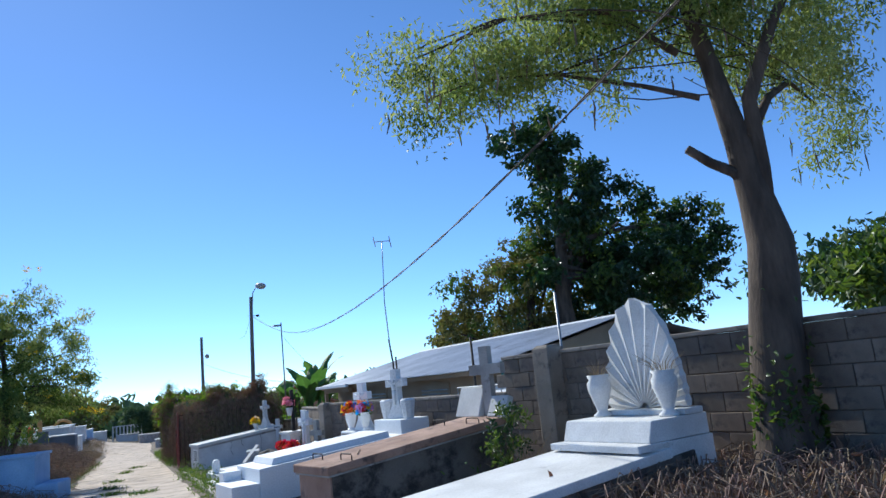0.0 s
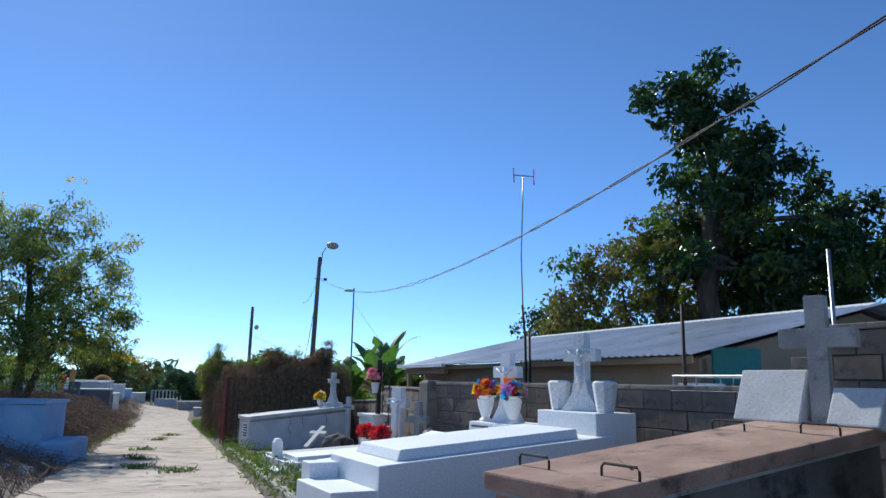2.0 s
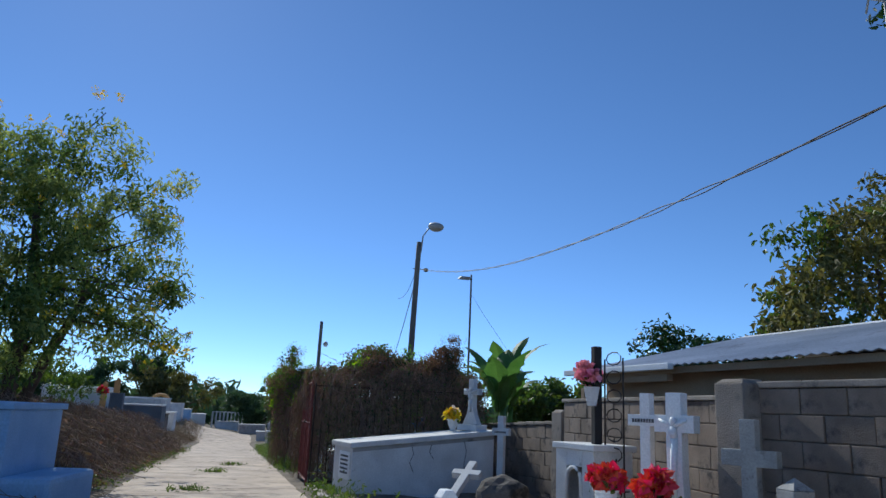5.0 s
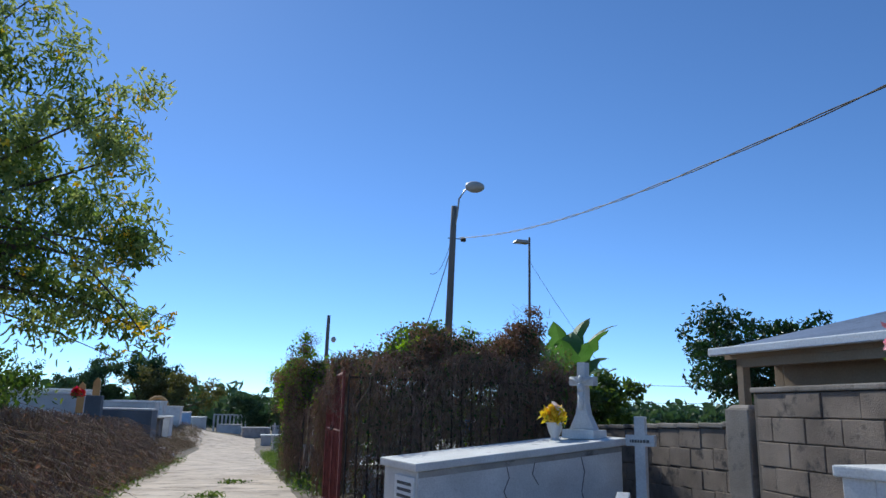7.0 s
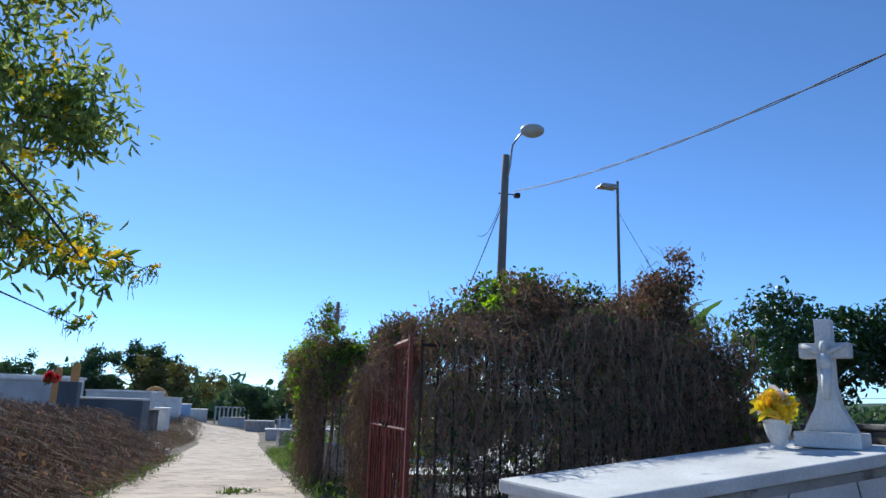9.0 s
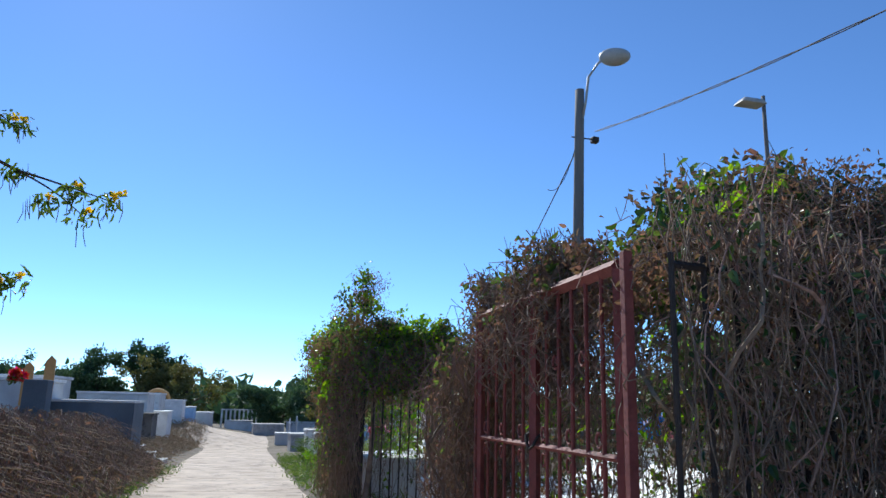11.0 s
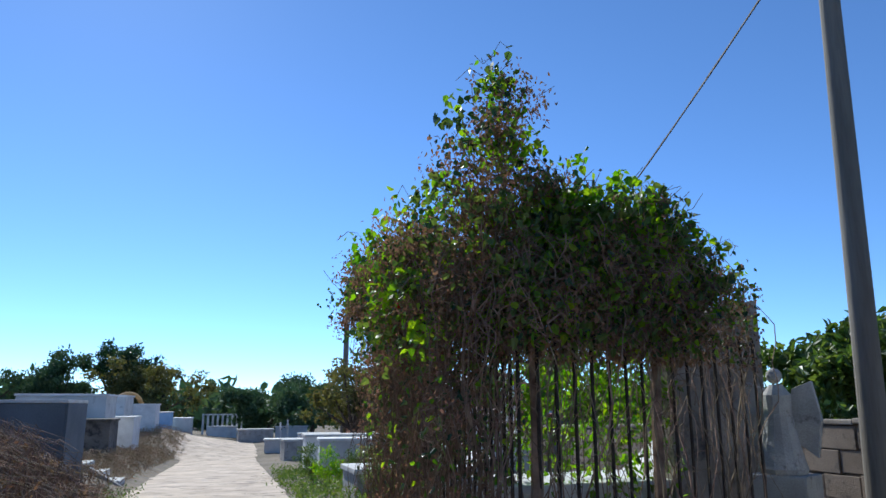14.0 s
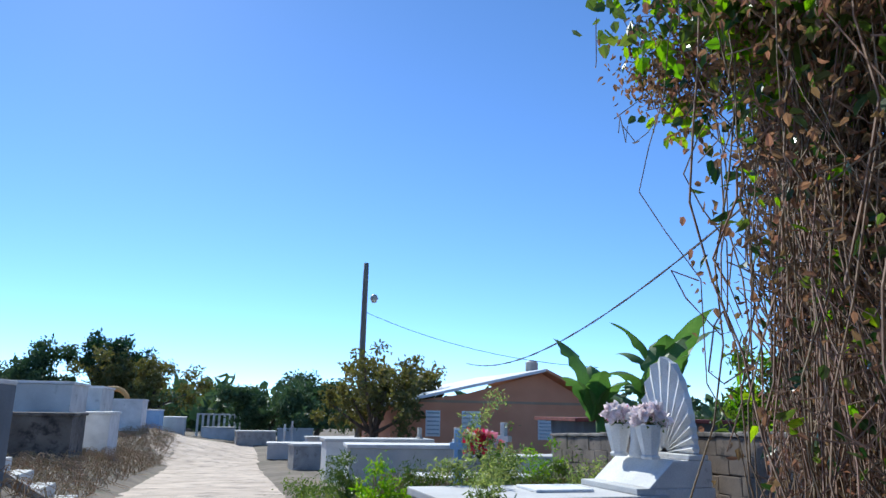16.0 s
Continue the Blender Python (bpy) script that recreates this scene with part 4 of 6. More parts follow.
# house axes: x along the eave away from the lane's start, y to its left, so the rooms lie at -y
HL, HD = 10.62, 7.4
hz0, he, hr = -1.0, 1.31, 2.2
part("wall", box(0.3, HL - 0.5, -0.55, -0.40, hz0, he - 0.02, 0.01), TAN, ho, "tan painted side wall")
bm = slab_shape([(-0.45, hz0), (-0.45, he), (-HD / 2, hr - 0.12), (-HD + 0.45, he), (-HD + 0.45, hz0)], 0, 0.14, 0)
part("wall", turned(turned(bm, Matrix.Rotation(radians(90), 4, "Z")), Matrix.Translation((0.44, 0, 0))), TAN, ho, "tan gable wall")
part("wall", box(0.3, HL - 0.5, -HD + 0.4, -HD + 0.55, hz0, he - 0.02, 0.01), TAN, ho)
part("wall", box(HL - 0.5, HL - 0.36, -HD + 0.4, -0.4, hz0, he - 0.02, 0.01), TAN, ho)
part("gable_panel", box(0.262, 0.298, -1.5, -0.62, 0.95, 1.45, 0.005), TEAL, ho, "teal green gable boarding")
part("fascia", box(0.0, HL, -0.03, 0.0, he - 0.10, he - 0.01, 0.004), TAN, ho)
part("awning", box(-1.6, 0.258, -4.2, -0.62, 0.80, 0.88, 0.01), WHITE, ho, "flat white porch awning")
part("eave_board", box(-0.06, 0.28, -0.5, 0.0, 0.86, 0.95, 0.01), WHITE, ho, "white trim board")
corrugated("roof", (-0.1, 0.12, he), (HL, 0.12, he), (-0.1, -HD / 2, hr), (HL, -HD / 2, hr), ROOF, ho, 66)
corrugated("roof", (-0.1, -HD - 0.12, he), (HL, -HD - 0.12, he), (-0.1, -HD / 2, hr), (HL, -HD / 2, hr), ROOF, ho, 66)
part("ridge_cap", slab_shape([(-0.22, hr - 0.035), (0, hr + 0.03), (0.22, hr - 0.035), (0, hr + 0.012)], 0, HL, 0), WHITEROOF, ho).matrix_local = Matrix.Translation((0, -HD / 2, 0)) @ Matrix.Rotation(radians(-90), 4, "Z")
part("gutter", box(HL - 2.9, HL + 0.05, 0.10, 0.2, he - 0.06, he + 0.03, 0.012), WHITE, ho, "white painted eave edge")
for k, x in enumerate((2.2, 6.0)):
    w = part("window", box(x, x + 1.5, -0.398, -0.37, 0.35, 1.1, 0.004), TAN, ho)
    for i in range(7):
        part("louvre", turned(box(x + 0.06, x + 1.44, -0.03, 0.02, 0, 0.01, 0.002), Matrix.Translation((0, -0.35, 0.42 + i * 0.09)) @ Matrix.Rotation(radians(35), 4, "X")), GLASSW, w)
part("porch_post", box(HL - 0.3, HL - 0.2, -0.1, 0.0, hz0, he - 0.1, 0.005), TAN, ho)
part("porch_beam", box(HL - 2.6, HL - 0.2, -0.1, 0.0, he - 0.2, he - 0.101, 0.005), TAN, ho)

# silver car roof rack seen over the wall
car = thing("parked_van", pose(6.0, 11.2, -0.72, 0, 0, 98), "white parked van with a roof rack behind the wall", "car")
part("body", box(-1.1, 1.1, -0.75, 0.75, 0.35, 1.05, 0.12), WHITE, car)
part("cabin", box(-1.0, 1.0, -0.7, 0.7, 1.05, 1.62, 0.12, top=(0.15, 0.15, 0.1, 0.1)), WHITE, car)
for lx in (-0.7, 0.7):
    for ly in (-0.62, 0.62):
        w = part("wheel", turned(lathe([(0.2, -0.1), (0.32, -0.1), (0.34, 0), (0.32, 0.1), (0.2, 0.1)], 20), Matrix.Translation((lx, ly, 0.34)) @ Matrix.Rotation(radians(90), 4, "X")), BLACK, car)
for ly in (-0.5, 0.5):
    part("rack_rail", tubes([[(-0.85, ly, 1.74, 0.015), (0.85, ly, 1.74, 0.015)]], 6), STEEL, car)
for k in range(6):
    part("rack_bar", tubes([[(-0.85 + 0.34 * k, -0.5, 1.61, 0.011), (-0.85 + 0.34 * k, -0.5, 1.74, 0.011), (-0.85 + 0.34 * k, 0.5, 1.74, 0.011), (-0.85 + 0.34 * k, 0.5, 1.61, 0.011)]], 6), STEEL, car)


# ---- trees ----
def tree(name, x, y, label, trunk, limbs, blobs, leafs, seed, group=""):
    """trunk and limbs: rods; blobs: crown clumps; leafs: (material, twig clumps, clump size, leaves, leaf size, slim, droop)."""
    t = thing(name, pose(x, y, lie(x, y)), label, "tree", group)
    bm_v, bm_f = tubes(trunk, 12)
    smooth(part("trunk", (bm_v, bm_f), BARK, t))
    if limbs:
        for l in limbs:
            smooth(part("limb", tubes([l], 6), BARK, t))
    for i, (material, nc, cs, nl, size, slim, droop) in enumerate(leafs):
        pts = cloud(nl, clumps(blobs, nc, cs, seed + i), seed + 10 + i, 0.2)
        tagged(part("crown", leaves(pts, size, slim, seed + 20 + i, droop), material, t), kind="stuff")
    return t


# feathery tree over the first grave
T0 = Vector((5.62, 4.98, 0))
tr = [[(0.02, 0, -0.2, 0.46), (0.02, 0, 0.3, 0.34), (0.05, 0.02, 0.9, 0.27), (0.10, 0.0, 1.5, 0.245), (0.18, -0.02, 2.0, 0.235), (0.22, -0.02, 2.35, 0.22), (0.18, 0.02, 2.8, 0.17), (0.12, 0.06, 3.4, 0.135), (0.0, 0.12, 4.2, 0.10), (-0.12, 0.2, 5.0, 0.08), (-0.2, 0.4, 5.8, 0.05)]]
lm = [[(0.15, 0.03, 2.8, 0.09), (0.02, 0.08, 3.08, 0.06), (-0.2, 0.16, 3.2, 0.05), (-0.42, 0.22, 3.36, 0.045)],
      [(0.2, -0.02, 2.5, 0.13), (0.24, -0.06, 3.1, 0.10), (0.20, -0.1, 3.8, 0.085), (0.5, -0.3, 4.6, 0.06), (0.9, -0.5, 5.3, 0.035)],
      [(-0.2, 0.15, 3.9, 0.035), (-0.6, 0.5, 4.15, 0.026), (-1.3, 1.1, 4.5, 0.018), (-2.0, 1.6, 4.6, 0.012), (-2.5, 1.9, 4.45, 0.01)],
      [(-0.35, 0.2, 4.4, 0.04), (-1.0, 0.4, 4.9, 0.026), (-1.9, 0.9, 5.0, 0.015), (-2.8, 1.4, 4.7, 0.008)],
      [(0.15, -0.06, 3.4, 0.06), (0.6, 0.0, 3.9, 0.045), (1.2, 0.2, 4.2, 0.03), (1.7, 0.3, 4.0, 0.012)]]
bl = [(-1.2, 1.1, 4.75, 1.3, 1.1, 0.6), (-2.3, 1.7, 4.6, 0.9, 0.8, 0.5), (-0.3, 0.4, 5.2, 1.4, 1.2, 0.7), (0.9, 0.0, 4.9, 1.2, 1.0, 0.8), (1.7, 0.2, 4.1, 0.5, 0.5, 0.8), (-1.0, 0.6, 5.6, 1.5, 1.2, 0.6)]
for i in range(16):
    q = random.Random(i)
    b = bl[i % len(bl)]
    e = (b[0] + q.uniform(-1, 1) * b[3] * 0.8, b[1] + q.uniform(-1, 1) * b[4] * 0.8, b[2] + q.uniform(-0.8, 0.4) * b[5])
    lm.append(limb(lm[2 + i % 3][2][:3], e, 0.011, 0.004, 0.25, 6, i))
acacia = tree("acacia_tree", T0.x, T0.y, "tall thin feathery-leaved tree with a bent grey-brown trunk", tr, lm, bl, [(FEATHER, 300, 0.34, 44000, 0.06, 0.34, 0.5), (LEAF, 90, 0.32, 9000, 0.06, 0.34, 0.5)], 3)
pods = []
for i in range(60):
    q = random.Random(500 + i)
    b = bl[q.randrange(len(bl))]
    x, y, z = b[0] + q.uniform(-1, 1) * b[3], b[1] + q.uniform(-1, 1) * b[4], b[2] - q.uniform(0.3, 1.0) * b[5]
    pods.append([(x, y, z, 0.004), (x + 0.01, y, z - 0.1, 0.012), (x + q.uniform(-0.05, 0.05), y, z - 0.24, 0.004)])
part("pod_cluster", tubes(pods, 4), STEM, acacia, "hanging brown seed pods")["kind"] = "stuff"
iv = [(0.05 + 0.30 * math.cos(a), 0.30 * math.sin(a), z) for a, z in [(random.Random(i).uniform(2.4, 5.5), 0.3 + abs(random.Random(i + 900).gauss(0, 0.45))) for i in range(420)]]
part("ivy", leaves(iv, 0.07, 0.6, 5), LEAF, acacia, "ivy leaves on the trunk foot")

# big tree behind the house
tr = [[(0, 0, 0, 0.30), (0.1, 0, 1.5, 0.24), (0.0, 0.1, 3, 0.2), (0.2, 0.1, 4.6, 0.14), (0.3, 0.0, 6.2, 0.07)]]
bt = [(-0.4, 0, 6.9, 1.15, 1.1, 0.95), (0.9, 0, 6.0, 1.0, 1.0, 1.0), (0.2, -0.3, 5.2, 1.3, 1.2, 1.0), (2.3, 0.4, 5.0, 1.2, 1.2, 0.9), (2.6, 0.4, 3.4, 1.8, 1.4, 1.4), (0.8, 0, 3.6, 1.5, 1.3, 1.2), (4.6, 0.8, 3.6, 1.6, 1.3, 1.3), (4.7, 0.6, 4.9, 1.2, 1.1, 0.8)]
lm = [limb((0.1, 0, 2.5 + 0.25 * i), (b[0], b[1], b[2]), 0.09, 0.03, 0.12, 7, i) for i, b in enumerate(bt)]
BIG = 1.42
bt = [tuple(v * BIG for v in b) for b in bt]
tr = [[tuple(v * BIG for v in q) for q in l] for l in tr]
lm = [[tuple(v * BIG for v in q) for q in l] for l in lm]
tree("breadfruit_tree", 14.2, 21.6, "large dark glossy-leaved tree behind the tan house", tr, lm, bt, [(DARKLEAF, 260, 0.5, 26000, 0.21, 0.5, 0.25), (LEAF, 70, 0.45, 4000, 0.2, 0.5, 0.2)], 31)
bo = [(-0.3, 0, 2.9, 1.3, 1.0, 1.1), (0.9, 0.2, 3.7, 1.3, 1.0, 1.1), (-1.3, 0.1, 2.2, 0.9, 0.8, 0.8), (1.9, 0.2, 2.6, 1.5, 1.1, 1.2), (0.4, 0, 1.8, 1.4, 1.0, 0.7), (1.7, 0, 4.4, 0.8, 0.8, 0.8)]
tr = [[(0.3, 0, 0, 0.2), (0.4, 0, 1.2, 0.16), (0.5, 0, 2.2, 0.1), (0.7, 0, 3.6, 0.05)]]
lm = [limb((0.4, 0, 1.2), b[:3], 0.07, 0.02, 0.12, 7, i + 40) for i, b in enumerate(bo)]
bo = [tuple(v * 1.55 for v in b) for b in bo]
tr = [[tuple(v * 1.55 for v in q) for q in l] for l in tr]
lm = [[tuple(v * 1.55 for v in q) for q in l] for l in lm]
tree("olive_tree", 12.8, 23.2, "spreading tree with dull yellow-green leaves behind the house", tr, lm, bo, [(OLIVE, 230, 0.42, 15000, 0.15, 0.5, 0.35), (LEAF, 110, 0.4, 6500, 0.15, 0.5, 0.3)], 51)

# flowering tree on the left bank
bf = [(-0.6, -0.2, 3.2, 1.3, 1.3, 1.2), (0.4, 0.2, 2.6, 1.1, 1.2, 1.1), (-1.2, 0.4, 4.4, 1.2, 1.2, 0.9), (0.0, 0.0, 4.5, 0.9, 1.0, 0.8), (-0.4, -0.4, 1.7, 1.3, 1.1, 0.9), (1.3, 0.3, 2.9, 0.55, 0.6, 0.5), (1.0, 0.2, 1.7, 0.6, 0.6, 0.45), (0.2, 0.3, 5.6, 0.25, 0.25, 0.4), (-2.4, 0, 3.4, 1.3, 1.4, 1.6), (-2.8, 0.2, 1.8, 1.2, 1.2, 1.0), (1.5, 0.1, 2.2, 0.3, 0.3, 0.35), (1.75, 0.1, 1.5, 0.3, 0.3, 0.12), (1.7, -0.2, 2.35, 0.34, 0.4, 0.3), (1.45, -0.25, 3.4, 0.42, 0.5, 0.4), (1.2, 0.0, 4.0, 0.6, 0.6, 0.6), (1.95, -0.2, 1.35, 0.22, 0.25, 0.12)]
tr = [[(-0.5, 0, -0.1, 0.13), (-0.5, 0, 1.0, 0.11), (-0.4, 0.1, 2.2, 0.09), (-0.6, 0.1, 3.8, 0.05)], [(-0.5, 0.1, 0, 0.1), (-0.1, 0.2, 1.2, 0.08), (0.4, 0.2, 2.4, 0.05)]]
lm = [limb((-0.45, 0.05, 1.1 + 0.12 * i), b[:3], 0.04 if i < 12 else 0.022, 0.008, 0.12, 7, i + 80) for i, b in enumerate(bf)]
ft = tree("flowering_tree", -3.0, 24.6, "bushy green tree with clusters of yellow flowers", tr, lm, bf, [(LEAF, 300, 0.30, 13000, 0.10, 0.3, 0.35), (FEATHER, 300, 0.30, 27000, 0.10, 0.3, 0.3)], 71)
yb = [(b[0] + random.Random(i).uniform(-0.9, 0.9) * b[3], b[1] + random.Random(i + 99).uniform(-0.9, 0.3) * b[4], b[2] + random.Random(i + 55).uniform(0.1, 1.0) * b[5]) for i, b in enumerate(bf * 7)]
part("blossom", leaves(cloud(1300, [(*c, 0.07, 0.07, 0.06) for c in yb], 5, 0.1), 0.04, 0.8, 7), YELLOW, ft, "yellow flower clusters")["kind"] = "stuff"
# long outer boughs reaching over the lane
fz = lie(-3.0, 24.6)
ends = [(-1.25, 28.75, 1.97), (-1.55, 28.85, 2.05), (-1.75, 28.9, 1.95), (-1.45, 28.85, 1.85), (-2.0, 28.8, 2.55), (-2.1, 28.9, 2.6), (-2.0, 29.3, 1.35), (-2.15, 29.3, 1.3), (-2.3, 29.2, 1.45), (-2.0, 28.9, 2.2)]
ends = [(x + 3.0, y - 24.6, z - fz) for x, y, z in ends]
part("limb", tubes([limb((-0.4, 0.6, 2.6), ends[9], 0.03, 0.012, 0.06, 7, 3), limb(ends[9], ends[0], 0.012, 0.004, 0.08, 6, 4), limb(ends[9], ends[3], 0.01, 0.004, 0.1, 6, 5), limb((-0.4, 0.6, 2.7), ends[5], 0.02, 0.005, 0.08, 7, 6), limb((-0.4, 0.8, 1.8), ends[7], 0.02, 0.005, 0.08, 7, 7)], 6), BARK, ft)
tagged(part("crown", leaves(cloud(420, [(*e, 0.13, 0.13, 0.10) for e in ends], 12, 0.2), 0.075, 0.32, 13, 0.5), LEAF, ft), kind="stuff")
tagged(part("blossom", leaves(cloud(170, [(e[0] + 0.03, e[1], e[2] + 0.05, 0.03, 0.03, 0.03) for e in ends[:8]] + [(ends[0][0] + 0.09, ends[0][1], ends[0][2] + 0.07, 0.025, 0.025, 0.025)], 14, 0.1), 0.035, 0.8, 15), YELLOW, ft), kind="stuff")
podr = random.Random(61)
bean = []
for i in range(34):
    e = ends[podr.randrange(10)]
    x, y, z = e[0] + podr.uniform(-0.15, 0.12), e[1] + podr.uniform(-0.1, 0.1), e[2] + podr.uniform(-0.08, 0.05)
    bean.append([(x, y, z, 0.002), (x + 0.01, y, z - 0.08, 0.004), (x + podr.uniform(-0.03, 0.04), y, z - podr.uniform(0.14, 0.2), 0.003)])
tagged(part("pod_cluster", tubes(bean, 4), STEM, ft, "long thin hanging seed pods"), kind="stuff")


def bush(name, x, y, blobs, leafs, label, seed, z=None, category="shrub", group=""):
    t = thing(name, pose(x, y, lie(x, y) if z is None else z), label, category, group)
    part("stem", tubes([limb((0, 0, -0.05), b[:3], 0.02 * max(b[3], 0.4), 0.005, 0.15, 5, i) for i, b in enumerate(blobs)], 5), BARK, t)
    for i, (material, nc, cs, nl, size, slim, droop) in enumerate(leafs):
        tagged(part("foliage", leaves(cloud(nl, clumps(blobs, nc, cs, seed + i), seed + 5 + i, 0.2), size, slim, seed + 9 + i, droop), material, t), kind="stuff")
    return t


bush("yellow_shrub", -4.4, 28.2, [(0, 0, 1.0, 1.1, 1.1, 0.7), (-1.2, 0.3, 0.9, 1.2, 1.2, 0.8), (0.8, 0.4, 0.9, 0.5, 0.6, 0.4)], [(LEAF, 60, 0.3, 4200, 0.10, 0.4, 0.3)], "green shrub on the bank behind the flowering tree", 100)


# ---- dry brush on the bank ----
def brush(x0, x1, y0, y1, n, high, name, label, seed, material=STEM, density=1.0):
    r = random.Random(seed)
    lines = []
    for i in range(n):
        x, y = r.uniform(x0, x1), r.uniform(y0, y1)
        z = lie(x, y)
        a = r.uniform(0, 6.28)
        h, s = high * r.uniform(0.3, 1.0), r.uniform(0.1, 0.5)
        m1 = (x + math.cos(a) * s * 0.5, y + math.sin(a) * s * 0.5, z + h)
        lines.append([(x, y, z - 0.02, 0.008), (*m1, 0.006), (x + math.cos(a) * s * 1.5, y + math.sin(a) * s * 1.5, z + h * r.uniform(0.2, 0.8), 0.003)])
    ob = part(name, tubes(lines, 3), material)
    return tagged(ob, label, "dry brush", kind="stuff")


brush(-5.0, -2.0, 22, 42, 7000, 0.5, "dry_brush", "tangle of dry brown twigs on the bank", 1)
brush(-4.5, -1.95, 21.5, 42, 3200, 0.3, "dry_grass", "dry straw-coloured grass on the bank", 2, STRAW)
brush(-4.5, -2.3, 44, 70, 2600, 0.3, "dry_grass", "dry grass on the far bank", 3, STRAW)
brush(-3.2, -1.7, 14, 22, 700, 0.25, "dry_brush", "dry twigs and litter beside the lane", 4)
brush(3.4, 6.0, 2.6, 5.9, 1900, 0.42, "dry_brush", "heap of dry twigs around the tree foot", 5)
rd = np.random.default_rng(4)
pts = np.stack([rd.uniform(-4.6, -1.9, 6500), rd.uniform(21, 42, 6500), np.zeros(6500)], 1)
pts[:, 2] = [lie(q[0], q[1]) + abs(rd.normal(0, 0.16)) for q in pts]
tagged(part("leaf_litter", leaves(pts, 0.09, 0.5, 6), DRYLEAF), "dry brown leaf litter on the bank", "leaf litter", kind="stuff")
pts = np.stack([rd.uniform(3.3, 6.0, 2200), rd.uniform(2.4, 5.8, 2200), np.zeros(2200)], 1)
pts[:, 2] = [lie(q[0], q[1]) + abs(rd.normal(0, 0.12)) for q in pts]
tagged(part("leaf_litter", leaves(pts, 0.09, 0.5, 7), DRYLEAF), "dry brown leaf litter under the tree", "leaf litter", kind="stuff")


def weeds(x0, x1, y0, y1, n, h, seed, label, material=LEAF, size=0.07):
    r = np.random.default_rng(seed)
    c = np.stack([r.uniform(x0, x1, n // 14 + 1), r.uniform(y0, y1, n // 14 + 1)], 1)
    k = r.integers(0, len(c), n)
    p = np.zeros((n, 3))
    p[:, :2] = c[k] + r.normal(0, 0.10, (n, 2))
    p[:, 2] = [lie(a, b) + abs(r.normal(0, h * 0.5)) for a, b in p[:, :2]]
    return tagged(part("weeds", leaves(p, size, 0.35, seed, -0.3), material), label, "weeds", kind="stuff")


weeds(1.12, 1.7, 13, 24, 2000, 0.22, 1, "green weeds along the edge of the graves")
weeds(1.1, 2.0, 28, 50, 5200, 0.25, 2, "green weeds along the lane edge")
weeds(-2.3, -1.75, 20, 45, 1800, 0.16, 3, "green weeds at the foot of the bank")
weeds(3.4, 5.4, 7.0, 8.1, 700, 0.3, 4, "green weeds against the block wall")
for k, (x, y) in enumerate(((-0.55, 20.6), (0.1, 17.4), (-0.5, 18.4), (-0.62, 23.5), (-0.35, 28.6), (0.1, 31.8))):
    ob = weeds(x - 0.18, x + 0.18, y - 0.15, y + 0.15, 130, 0.06, 20 + k, "small green grass tuft in a lane crack")


# ---- iron cages with vines ----
def iron_fence(name, a, b, z0, z1, step, material, label, r=0.011, rails=2):
    m = wall_frame(a, b)
    L = math.dist(a, b)
    f = thing(name, m, label, "fence")
    n = int(L / step)
    for i in range(n + 1):
        part("bar", tubes([[(i * step, 0, z0, r), (i * step, 0, z1, r)]], 6), material, f)
    for k in range(rails):
        z = z0 + 0.12 + (z1 - z0 - 0.16) * k / max(1, rails - 1)
        part("rail", tubes([[(0, 0, z, r * 1.3), (L, 0, z, r * 1.3)]], 6), material, f)
    return f


